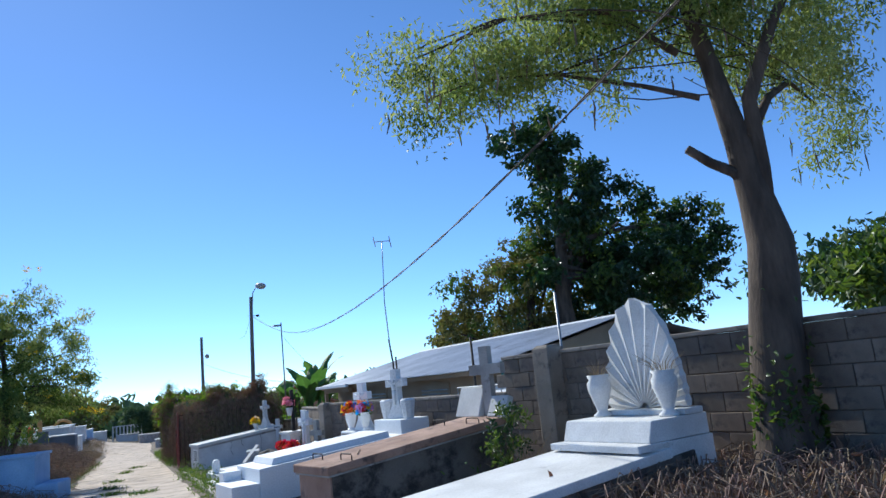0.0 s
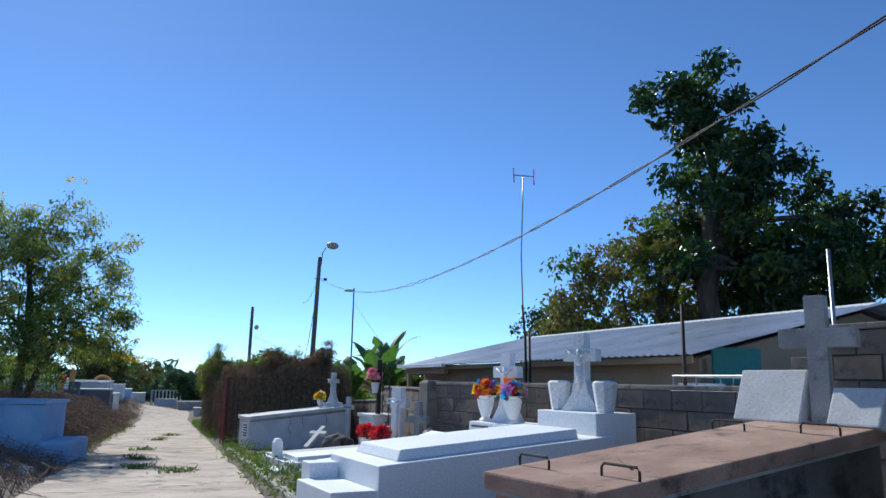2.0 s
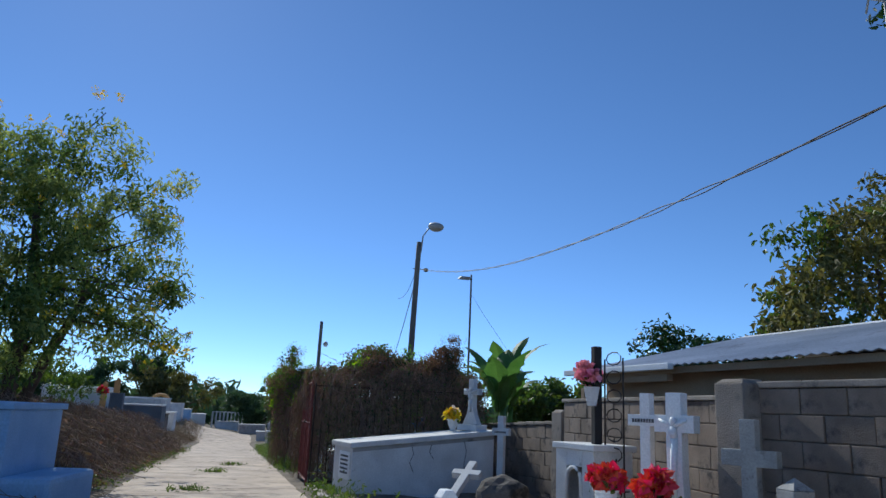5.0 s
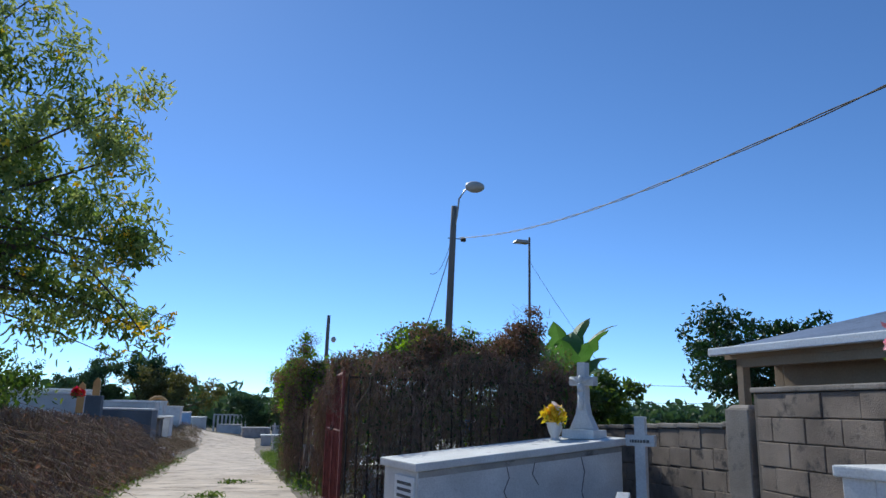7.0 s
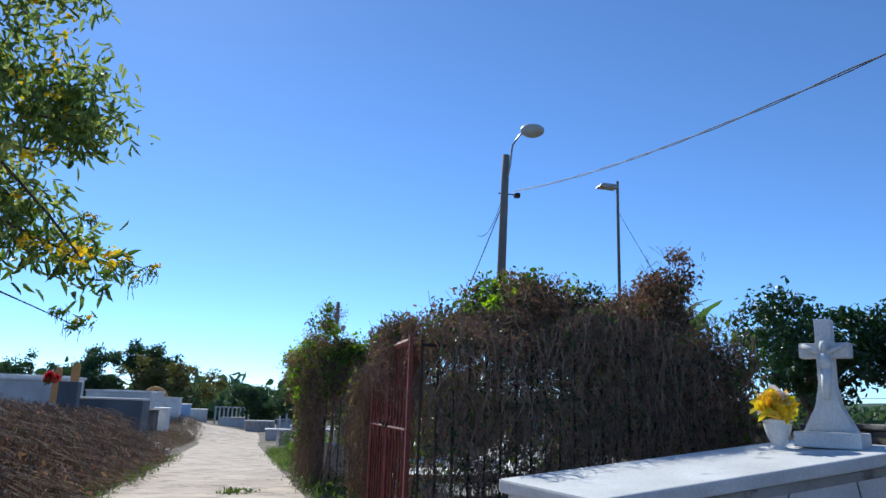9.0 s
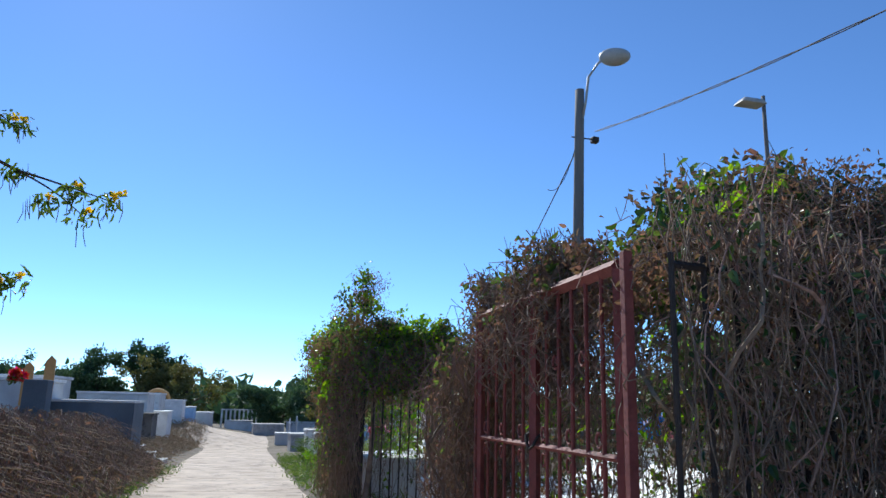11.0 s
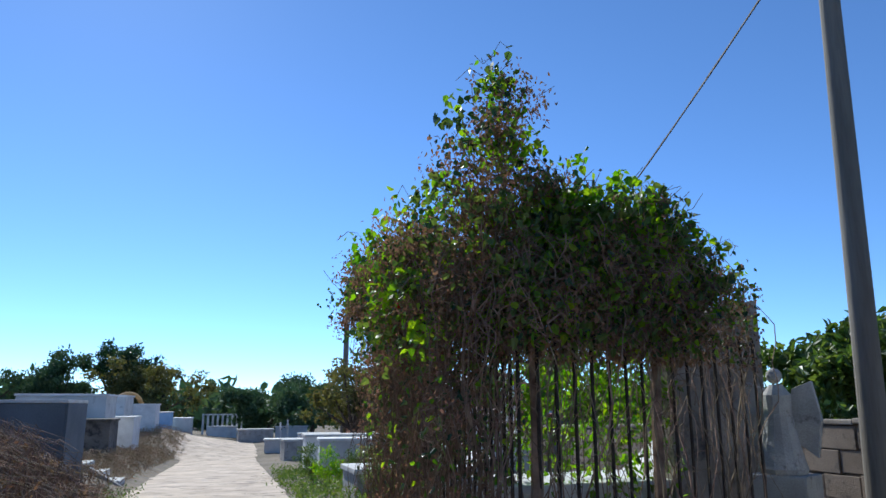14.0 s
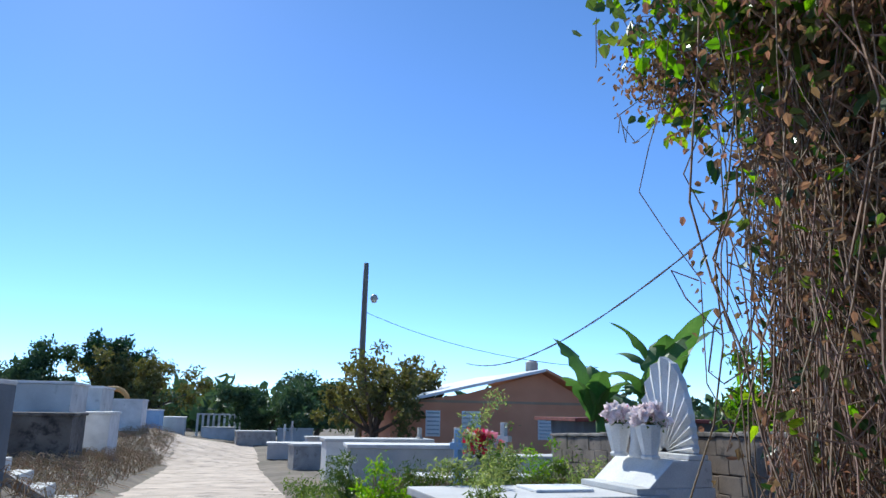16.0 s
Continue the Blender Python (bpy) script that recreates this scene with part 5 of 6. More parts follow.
def vine_curtain(name, a, b, z0, z1, n, label, seed, bulge=0.25, leaf=(), bottom=0.0):
    """Hanging tangle between two ground points: stems, dry leaves, green leaves. leaf: (material, count, size, low, high)."""
    r = random.Random(seed)
    t = thing(name, pose(0, 0, 0), label, "vine")
    A, B = Vector((*a, 0)), Vector((*b, 0))
    side = (B - A).normalized().cross(Vector((0, 0, 1)))
    lines = []
    for i in range(n):
        k = r.uniform(-0.03, 1.03)
        p = A.lerp(B, k)
        top = z1 * 1.0 + 0.16 * math.sin(k * 9 + seed) + r.uniform(-0.15, 0.12)
        low = z0 + (r.uniform(0, 0.9) ** 2) * (top - z0) * (0.5 if bottom == 0 else bottom)
        q = []
        thin = r.uniform(0.0016, 0.004) if r.random() < 0.95 else r.uniform(0.005, 0.009)
        off = max(-bulge, min(bulge, r.gauss(0, bulge * 0.5)))
        for s in range(12):
            u = s / 11
            d = side * (off + 0.05 * math.sin(u * 7 + i) + 0.025 * math.sin(u * 19 + i * 2.3)) + (B - A).normalized() * (0.10 * math.sin(u * 5 + i * 1.7) + 0.03 * math.sin(u * 16 + i * 3.1) + r.uniform(-0.015, 0.015))
            q.append((p.x + d.x, p.y + d.y, top + (low - top) * u, thin))
        lines.append(q)
    for i in range(int(n * 0.9)):
        k = r.uniform(0, 1)
        p = A.lerp(B, k) + side * r.gauss(0, bulge * 0.6)
        z = z0 + (z1 - z0) * r.uniform(0.35, 1.05)
        ln, c = r.uniform(0.12, 0.4), r.uniform(-1, 1)
        q = []
        for s in range(10):
            u = s / 9 - 0.5
            d = (B - A).normalized() * (u * ln + 0.04 * math.sin(u * 15 + i * 1.3)) + side * 0.07 * math.sin(u * 11 + i)
            q.append((p.x + d.x, p.y + d.y, z + c * u * 0.4 + 0.06 * math.cos(u * 13 + i), 0.0023))
        lines.append(q)
    tagged(part("stem_tangle", tubes(lines, 3), STEM, t), kind="stuff")
    rr = np.random.default_rng(seed)
    for i, (material, count, size, low, high) in enumerate(leaf):
        k = rr.uniform(-0.03, 1.03, count)
        p = np.array(A)[None, :] + (np.array(B) - np.array(A))[None, :] * k[:, None] + np.array(side)[None, :] * np.clip(rr.normal(0, bulge * 0.6, count), -bulge, bulge)[:, None]
        z = z0 + (z1 - z0) * (low + (high - low) * rr.uniform(0, 1, count) ** 0.7)
        p[:, 2] = z + 0.16 * np.sin(k * 9 + seed) * (z - z0) / (z1 - z0)
        tagged(part("foliage", leaves(p, size, 0.6, seed * 7 + i, 0.4), material, t), kind="stuff")
    return t


C0, C1, C2, C3 = (1.30, 24.75), (4.35, 25.2), (1.36, 27.7), (4.5, 28.0)
gz = -0.84
iron_fence("iron_fence", C0, C1, gz, 0.95, 0.14, IRON, "rusty iron bar fence buried in dry vines")
iron_fence("iron_fence", (4.35, 25.2), (4.5, 28.0), gz, 0.95, 0.16, IRON, "rusty iron bar fence on the far side of the plot")
fr = [(DRYLEAF, 12000, 0.024, 0.0, 1.05), (DARKLEAF, 2600, 0.04, 0.1, 1.0), (LEAF, 700, 0.045, 0.2, 1.08)]
vine_curtain("vine_thicket", (1.48, 24.78), (4.45, 25.2), gz, 1.12, 900, "dense dark brown dead vines over an iron fence", 3, 0.22, fr, 1.0)
vine_curtain("vine_thicket", (4.4, 25.0), (4.5, 28.0), gz, 1.2, 260, "dark vines on the far fence", 5, 0.25, [(DRYLEAF, 2600, 0.065, 0, 1.0), (LEAF, 1400, 0.065, 0.2, 1.1)], 1.0)


def vine_mound(x, y, z, blobs, leafs, label, seed, stems=160):
    t = thing("vine_mound", pose(x, y, z), label, "vine")
    r = random.Random(seed)
    pts = clumps(blobs, stems, 0.2, seed)
    lines = []
    for c in pts:
        a, b = r.uniform(0, 6.28), r.uniform(-0.5, 0.3)
        ln = r.uniform(0.08, 0.22)
        lines.append([(c[0] + math.cos(a) * ln * u, c[1] + math.sin(a) * ln * u, c[2] + b * ln * u + 0.05 * math.sin(u * 4 + c[0] * 9), 0.0022) for u in (-1, -0.5, 0, 0.5, 1)])
    tagged(part("stem_tangle", tubes(lines, 3), STEM, t), kind="stuff")
    for i, (material, nc, cs, nl, size, slim, droop) in enumerate(leafs):
        tagged(part("foliage", leaves(cloud(nl, clumps(blobs, nc, cs, seed + i), seed + 5 + i, 0.2), size, slim, seed + 9 + i, droop), material, t), kind="stuff")
    return t


vine_mound(2.75, 26.1, 1.05, [(-0.1, 0, 0.3, 0.75, 0.6, 0.48), (-0.8, 0.2, 0.12, 0.5, 0.6, 0.28), (0.7, 0.2, 0.15, 0.6, 0.6, 0.3)], [(LEAF, 70, 0.2, 5600, 0.065, 0.6, 0.4), (LIME, 40, 0.2, 1500, 0.065, 0.6, 0.4), (DRYLEAF, 60, 0.2, 5000, 0.045, 0.5, 0.4)], "green vine mound on top of the fenced plot", 8)
vine_mound(3.95, 25.5, 1.15, [(0, 0, 0.48, 0.30, 0.30, 0.46), (-0.25, 0, 0.15, 0.45, 0.4, 0.3)], [(DRYLEAF, 60, 0.16, 5200, 0.045, 0.5, 0.4), (DARKLEAF, 20, 0.15, 900, 0.06, 0.5, 0.4)], "dark dead vine stump rising over the fence corner", 9)

vine_curtain("vine_thicket", (1.7, 28.3), (4.5, 28.2), gz - 0.05, 0.95, 260, "dark vines along the back of the fenced plot", 27, 0.3, [(DRYLEAF, 2600, 0.04, 0.0, 1.0), (DARKLEAF, 700, 0.055, 0.3, 1.05), (LEAF, 1100, 0.06, 0.1, 1.05), (LIME, 500, 0.06, 0.1, 1.05)], 1.0)
vine_mound(2.6, 25.42, 1.0, [(-0.1, 0, 0.16, 1.05, 0.42, 0.36), (0.9, 0.1, 0.26, 0.75, 0.42, 0.36), (0.2, 0.1, 0.34, 0.6, 0.4, 0.3)], [(DRYLEAF, 130, 0.18, 15000, 0.026, 0.5, 0.4), (DARKLEAF, 60, 0.15, 2400, 0.045, 0.6, 0.4)], "dry brown vine roof over the fenced plot", 29, 800)
# red gate
gt = thing("red_iron_gate", wall_frame((1.28, 25.08), (1.30, 26.82)), "red oxide painted iron gate with vertical bars, chained shut", "gate")
for x0, x1 in ((0.0, 0.86), (0.885, 1.74)):
    lf = part("leaf_frame", tubes([[(x0, 0, gz + 0.08, 0.022), (x0, 0, 0.95, 0.022)], [(x1, 0, gz + 0.08, 0.022), (x1, 0, 0.95, 0.022)], [(x0, 0, 0.96, 0.03), (x1, 0, 0.96, 0.03)], [(x0, 0, 0.25, 0.014), (x1, 0, 0.25, 0.014)], [(x0, 0, gz + 0.1, 0.022), (x1, 0, gz + 0.1, 0.022)]], 4), RUSTRED, gt)
    for k in range(1, 6):
        x = x0 + (x1 - x0) * k / 6
        part("bar", tubes([[(x, 0, gz + 0.1, 0.0095), (x, 0, 0.94, 0.0095)]], 6), RUSTRED, lf)
        for z, up in ((0.30, 1), (0.20, -1), (0.62, 1)):
            if (k + (z > 0.5)) % 2:
                part("scroll", tubes([[(x + 0.012 + 0.035 * (1 - math.cos(a)) * (1 - a / 9), 0.004, z + up * 0.045 * math.sin(a) * (1 - a / 9), 0.006) for a in [i * 0.55 for i in range(11)]]], 5), RUSTRED, lf)
part("chain", tubes([[(0.87 + 0.05 * math.cos(a), 0.04 * math.sin(a), 0.27 + 0.035 * math.sin(a * 2.3), 0.008) for a in [i * 0.5 for i in range(14)]]], 6), IRON, gt, "dark rusty padlock chain")
part("tie", tubes([[(0.84, -0.04, 0.97, 0.006), (0.88, -0.05, 0.9, 0.006), (0.85, -0.05, 0.8, 0.006), (0.90, -0.045, 0.7, 0.004)], [(0.88, -0.05, 0.9, 0.006), (0.93, -0.05, 0.83, 0.004)]], 5), YELLOWC, gt, "faded yellow rag strip tied to the gate")
for x, y in ((1.27, 25.0), (1.31, 26.92)):
    gp = part("gate_post", box(-0.018, 0.018, -0.018, 0.018, gz - 0.1, 1.0, 0.003), RUSTRED)
    gp.location = (x, y, 0)
    tagged(gp, "square red iron gate post", "post", "gate posts")
vine_curtain("vine_thicket", (1.38, 25.7), (1.45, 27.2), 0.45, 1.08, 380, "dry vines hanging over the gate top", 12, 0.16, [(DRYLEAF, 5979, 0.024, 0.5, 1.06), (LEAF, 300, 0.05, 0.85, 1.1)], 0.45)
vine_curtain("vine_thicket", (1.35, 25.0), (1.42, 26.2), 0.3, 0.98, 70, "thin dry vine stems draped on the gate", 41, 0.08, [(DRYLEAF, 1300, 0.03, 0.75, 1.08)], 0.7)
vine_curtain("vine_thicket", (1.5, 25.1), (1.62, 27.4), gz, 0.9, 45, "dry vine stems behind the gate", 43, 0.2, [(DRYLEAF, 575, 0.024, 0.3, 1.0)], 1.0)
vine_curtain("vine_thicket", (1.38, 26.95), (1.62, 28.3), -0.9, 0.62, 420, "cascade of dry vines past the gate", 13, 0.3, [(DRYLEAF, 3679, 0.024, 0.2, 1.05), (LEAF, 200, 0.05, 0.6, 1.1)], 1.0)

# second plot: bars and a big living vine
iron_fence("iron_fence", (1.40, 32.0), (1.60, 35.2), -1.1, 0.75, 0.13, IRON, "rusty iron fence under a living vine")
iron_fence("iron_fence", (1.40, 32.0), (3.3, 32.5), -1.1, 0.65, 0.13, IRON, "rusty iron bar fence across the plot")
V3 = [(DRYLEAF, 5200, 0.026, 0.0, 1.04), (DRYLEAF, 8500, 0.026, 0.55, 1.04), (DARKLEAF, 1100, 0.042, 0.3, 1.0), (LEAF, 700, 0.045, 0.3, 1.05), (LIME, 420, 0.048, 0.3, 1.05)]
V2 = [(DRYLEAF, 4830, 0.024, 0.72, 1.0), (DARKLEAF, 400, 0.04, 0.75, 1.0), (LEAF, 800, 0.045, 0.75, 1.06), (LIME, 420, 0.045, 0.78, 1.08)]
v2 = vine_curtain("vine_thicket", (1.25, 31.95), (3.2, 32.45), -1.08, 1.15, 90, "living green and dead brown vines over an iron fence", 15, 0.12, V2, 0.7)
vine_curtain("vine_thicket", (1.25, 32.0), (2.75, 32.36), 0.45, 1.05, 380, "thick hanging band of dead and green vines along the fence top", 61, 0.25, [(DRYLEAF, 8000, 0.03, 0.0, 1.0), (DARKLEAF, 900, 0.05, 0.1, 1.05), (LEAF, 2200, 0.055, 0.1, 1.1), (LIME, 1500, 0.055, 0.1, 1.12)], 0.9)
vine_mound(2.0, 32.2, 1.1, [(-0.25, 0, 0.2, 0.45, 0.28, 0.32), (0.5, 0.1, 0.22, 0.18, 0.2, 0.28), (0.85, 0.2, -0.12, 0.25, 0.25, 0.08), (0.25, 0.1, 0.08, 0.5, 0.28, 0.22)], [(LIME, 60, 0.14, 1900, 0.055, 0.8, 0.5), (LEAF, 70, 0.15, 1700, 0.055, 0.8, 0.5), (DARKLEAF, 60, 0.15, 500, 0.05, 0.8, 0.5), (DRYLEAF, 90, 0.16, 5000, 0.028, 0.5, 0.6)], "rising crown of green vine shoots along the fence", 63, 260)
vine_mound(1.08, 34.4, 1.05, [(0.05, 0, 0.1, 0.22, 0.75, 0.32), (0.0, -1.1, 0.0, 0.2, 0.6, 0.35), (-0.06, 0.2, 0.16, 0.15, 0.4, 0.22)], [(LIME, 60, 0.12, 1500, 0.052, 0.85, 0.6), (LEAF, 50, 0.12, 1300, 0.05, 0.85, 0.6), (DRYLEAF, 70, 0.14, 4200, 0.028, 0.5, 0.6), (RED, 14, 0.03, 60, 0.03, 0.9, 0.3)], "bright backlit vine leaves with small red flowers overhanging the lane", 65, 220)
vine_curtain("vine_thicket", (1.18, 32.0), (1.30, 35.3), -1.1, 1.2, 420, "hanging vines along the lane side of the plot", 17, 0.22, V3, 0.9)
vine_curtain("vine_thicket", (1.9, 34.0), (3.5, 33.9), -0.95, 0.9, 60, "bright green leafy vine at the back of the plot", 23, 0.25, [(LIME, 1700, 0.07, 0.1, 1.05), (LEAF, 700, 0.07, 0.1, 1.05)], 1.0)
vine_mound(1.32, 32.9, 0.85, [(0, 0, 0.35, 0.62, 1.0, 0.5), (0.02, -0.8, 0.62, 0.36, 0.35, 0.42), (0.0, -0.85, 0.98, 0.2, 0.22, 0.34), (0.0, -0.88, 1.3, 0.08, 0.1, 0.2), (0.9, -0.6, 0.15, 0.5, 0.35, 0.2), (-0.3, 0.1, -0.1, 0.3, 0.8, 0.4), (0.0, 1.5, 0.3, 0.5, 0.9, 0.5), (0.05, 2.8, 0.55, 0.3, 0.5, 0.45)], [(LIME, 130, 0.16, 2900, 0.05, 0.85, 0.5), (LEAF, 120, 0.18, 1700, 0.048, 0.85, 0.5), (DARKLEAF, 100, 0.18, 1300, 0.042, 0.8, 0.5), (DRYLEAF, 160, 0.2, 27000, 0.026, 0.5, 0.6)], "thick crown of heart-shaped green vine leaves", 19, 260)
vine_curtain("vine_thicket", (1.52, 34.85), (1.66, 35.7), -1.12, 1.45, 520, "thick column of dry brown vine stems at the fence end", 45, 0.10, [(DRYLEAF, 9000, 0.024, 0.0, 1.0), (LEAF, 260, 0.045, 0.45, 1.0), (LIME, 140, 0.045, 0.4, 1.0)], 1.0)
vine_mound(1.24, 35.25, 0.92, [(0, 0, 0.25, 0.13, 0.3, 0.30), (-0.10, 0.1, 0.36, 0.10, 0.3, 0.16), (0.2, 0.1, 0.45, 0.25, 0.4, 0.3)], [(LIME, 30, 0.1, 800, 0.052, 0.85, 0.7), (LEAF, 26, 0.1, 420, 0.05, 0.85, 0.7), (DRYLEAF, 30, 0.1, 700, 0.03, 0.5, 0.5)], "bright heart-shaped vine leaves hanging over the lane", 47, 60)
for k, (x, y) in enumerate(((1.4, 31.95), (1.45, 33.6), (1.6, 35.2), (2.4, 32.2))):
    part("trunk", tubes([limb((x, y, lie(x, y) - 0.05), (x + 0.08, y + 0.1, 1.0), 0.04, 0.025, 0.06, 8, k)], 8), STEM, v2)
cw = part("wall_panel", slab_shape([(3.85, -1.25), (4.85, -1.25), (4.85, 1.08), (4.4, 1.0), (4.2, 0.82), (3.85, 0.74)], -0.08, 0.08, 0.015), CAPC)
cw.matrix_world = pose(-0.35, 33.7, 0.08, 0, 0, 3)
tagged(cw, "bare stained cement wall panel behind the vines", "wall", kind="structure")


# angel statue
def angel(x, y, z):
    bm = bmesh.new()
    for prof in ([(0.20, 0), (0.22, 0.05), (0.16, 0.3), (0.12, 0.55), (0.13, 0.72), (0.06, 0.82)],):
        lathe(prof, 14, bm=bm)
    r = bmesh.ops.create_icosphere(bm, subdivisions=2, radius=0.075)
    bmesh.ops.translate(bm, verts=r["verts"], vec=(0, -0.02, 0.90))
    for s in (-1, 1):
        o = [(0.04 * s, 0.35), (0.30 * s, 0.15), (0.36 * s, 0.5), (0.30 * s, 0.85), (0.12 * s, 0.78)]
        slab_shape(o if s > 0 else o[::-1], 0.06, 0.12, 0.01, bm)
    box(-0.26, 0.26, -0.2, 0.24, -0.7, 0.0, 0.015, bm)
    ob = part("angel_statue", bm, GREYC)
    ob.matrix_world = pose(x, y, z, 0, 0, -60) @ Matrix.Diagonal((0.75, 0.75, 0.75, 1))
    return tagged(ob, "weathered grey winged statue on a block", "statue")


angel(3.7, 32.8, -0.25)

# grave behind the cages with pale flowers
for k, (x, y, l, w, h, mt) in enumerate(((1.9, 28.9, 2.3, 0.9, 0.42, WHITE), (2.0, 30.5, 2.4, 0.9, 0.5, WHITE), (1.7, 34.2, 2.4, 0.9, 0.62, OLDWHITE), (1.9, 26.3, 2.2, 0.9, 0.4, GREYC))):
    g = grave("white_grave", x, y, 5, "white painted box grave inside the overgrown plots")
    part("body", box(0, l, -w / 2, w / 2, -0.15, h, 0.012), mt, g)
    part("lid", box(-0.04, l + 0.04, -w / 2 - 0.03, w / 2 + 0.03, h + 0.002, h + 0.07, 0.012), mt, g)
    part("headpiece", slab_shape([(l - 0.5, h + 0.07), (l, h + 0.07), (l, h + 0.36), (l - 0.15, h + 0.36), (l - 0.3, h + 0.2)], -w / 2, w / 2, 0.01), mt, g)
vase(4.7, 30.6, -0.28, 0.34, 0.15, WHITE, "white square flower vase on a plinth", 0.9, 16)
bouquet(4.7, 30.6, 0.04, 0.2, [BLUEP, PINK, CREAM], "blue, pink and white cloth flowers", 41, 16, 0.09)
g = grave("white_grave", 3.2, 30.5, 5, "white painted grave plinth beside the pole", -1.0)
part("body", box(0, 1.9, -0.5, 0.5, -0.1, 0.55, 0.012), WHITE, g)
part("plinth", box(1.2, 1.9, -0.45, 0.45, 0.552, 0.72, 0.012), WHITE, g)

# second fan grave
fan_grave(2.0, 41.5, lie(2.0, 41.5), 2, "white grave with a pleated shell headpiece and urns", 0.5, 2.9, GREYC, PALE, 0.3)
for s, c in ((0.32, 1), (-0.34, 2)):
    p = place(2.0, 41.5, lie(2.0, 41.5), 2.55, s, 0.5 + 0.362, 2)
    v = part("vase", lathe([(0.10, 0), (0.11, 0.03), (0.09, 0.05), (0.16, 0.36), (0.16, 0.38), (0.13, 0.38)], 8), OLDWHITE)
    v.location = p
    tagged(v, "tapered grey-white urn of pale cloth flowers", "vase", "grave vases")
    bouquet(p.x, p.y, p.z + 0.34, 0.17, [CREAM, PINK, CREAM, CREAM] if c == 1 else [CREAM], "pale pink and cream cloth flowers", 60 + c, 16, 0.085)
sm = part("small_statue", lathe([(0.09, 0), (0.1, 0.04), (0.07, 0.2), (0.075, 0.34), (0.03, 0.42), (0.05, 0.47), (0.04, 0.54), (0.005, 0.57)], 12), OLDWHITE)
sm.location = place(2.0, 41.5, lie(2.0, 41.5), 2.6, 0.0, 0.862, 2)
tagged(smooth(sm), "small white draped statue between urns", "statue")
tab = part("open_book", box(-0.35, 0.35, -0.3, 0.3, 0, 0.03, 0.006), WHITE)
tab.location = place(2.0, 41.5, lie(2.0, 41.5), 1.55, 0.1, 0.502, 2)
tagged(tab, "flat white stone tablet lying on the grave", "plaque")


# ---- banana plants ----
def banana(x, y, h, n, seed, label):
    r = random.Random(seed)
    t = thing("banana_plant", pose(x, y, lie(x, y)), label, "plant", "banana plants")
    smooth(part("stem", tubes([limb((0, 0, -0.1), (0.1, 0, h * 0.45), 0.13, 0.08, 0.03, 6, seed)], 10), BANANA, t))
    for i in range(n):
        a = 6.28 * i / n + r.uniform(-0.3, 0.3)
        L, up = h * r.uniform(0.45, 0.72), r.uniform(0.6, 1.0)
        vs, fs = [], []
        m = 12
        for j in range(m + 1):
            k = j / m
            rad = L * 0.42 * k * (0.6 + 0.5 * k)
            z = h * 0.42 + L * (up * k * 1.3 - 0.55 * k * k)
            w = 0.33 * math.sin(math.pi * min(1, 0.08 + k * 0.95)) ** 0.7 * r.uniform(0.55, 1.08)
            cx, cy = math.cos(a), math.sin(a)
            vs += [(cx * rad - cy * w, cy * rad + cx * w, z - w * 0.35), (cx * rad, cy * rad, z), (cx * rad + cy * w, cy * rad - cx * w, z - w * 0.35)]
            if j:
                q = 3 * j
                fs += [(q - 3, q - 2, q + 1, q), (q - 2, q - 1, q + 2, q + 1)]
        part("leaf", (vs, fs), BANANA, t)
    return t


for k, (x, y, h) in enumerate(((6.6, 29.8, 3.7), (7.4, 31.7, 4.3), (6.2, 31.6, 3.4), (8.2, 33.4, 4.0))):
    banana(x, y, h, 8, k, "banana plant with broad torn leaves behind the wall")
for k, (x, y, h) in enumerate(((7.4, 45.6, 3.7), (8.3, 46.6, 4.2), (6.7, 46.6, 3.4))):
    banana(x, y, h, 6, 20 + k, "tall banana plant beside the orange house")
bush("green_bush", 7.5, 41.5, [(0, 0, 1.3, 1.4, 1.3, 1.0), (1.6, 0, 1.2, 1.3, 1.2, 0.9), (-0.5, 0.5, 1.9, 0.8, 0.8, 0.6)], [(LEAF, 90, 0.3, 4500, 0.13, 0.4, 0.3), (LIME, 60, 0.3, 3200, 0.13, 0.4, 0.3)], "dense green bush behind the far wall", 140)

# ---- orange house ----
oh = thing("orange_house", pose(7.0, 62.0, -2.3), "orange painted house with a white metal roof and louvred windows", "house")
part("wall", slab_shape([(-1.0, 0), (9.2, 0), (9.2, 2.35), (7.3, 3.0), (5.4, 4.0), (2.2, 3.1), (-1.0, 2.62)], 0, 0.2, 0), ORANGE, oh, "orange front wall")
part("wall", box(-1.0, -0.8, 0.2, 8, 0, 2.58, 0.01), ORANGE, oh)
part("wall", box(9.0, 9.2, 0.2, 8, 0, 2.3, 0.01), ORANGE, oh)
rf = part("roof", slab_shape([(-1.35, 2.52), (5.4, 4.05), (5.4, 4.17), (-1.35, 2.64)], -0.5, 8.3, 0.01), WHITEROOF, oh, "white metal roof")
part("roof", slab_shape([(5.42, 4.05), (9.6, 2.2), (9.6, 2.32), (5.42, 4.17)], -0.5, 8.3, 0.01), ORANGE, oh)
part("band", box(0, 8.4, -0.03, -0.001, 2.72, 2.82, 0.005), TAN, oh)
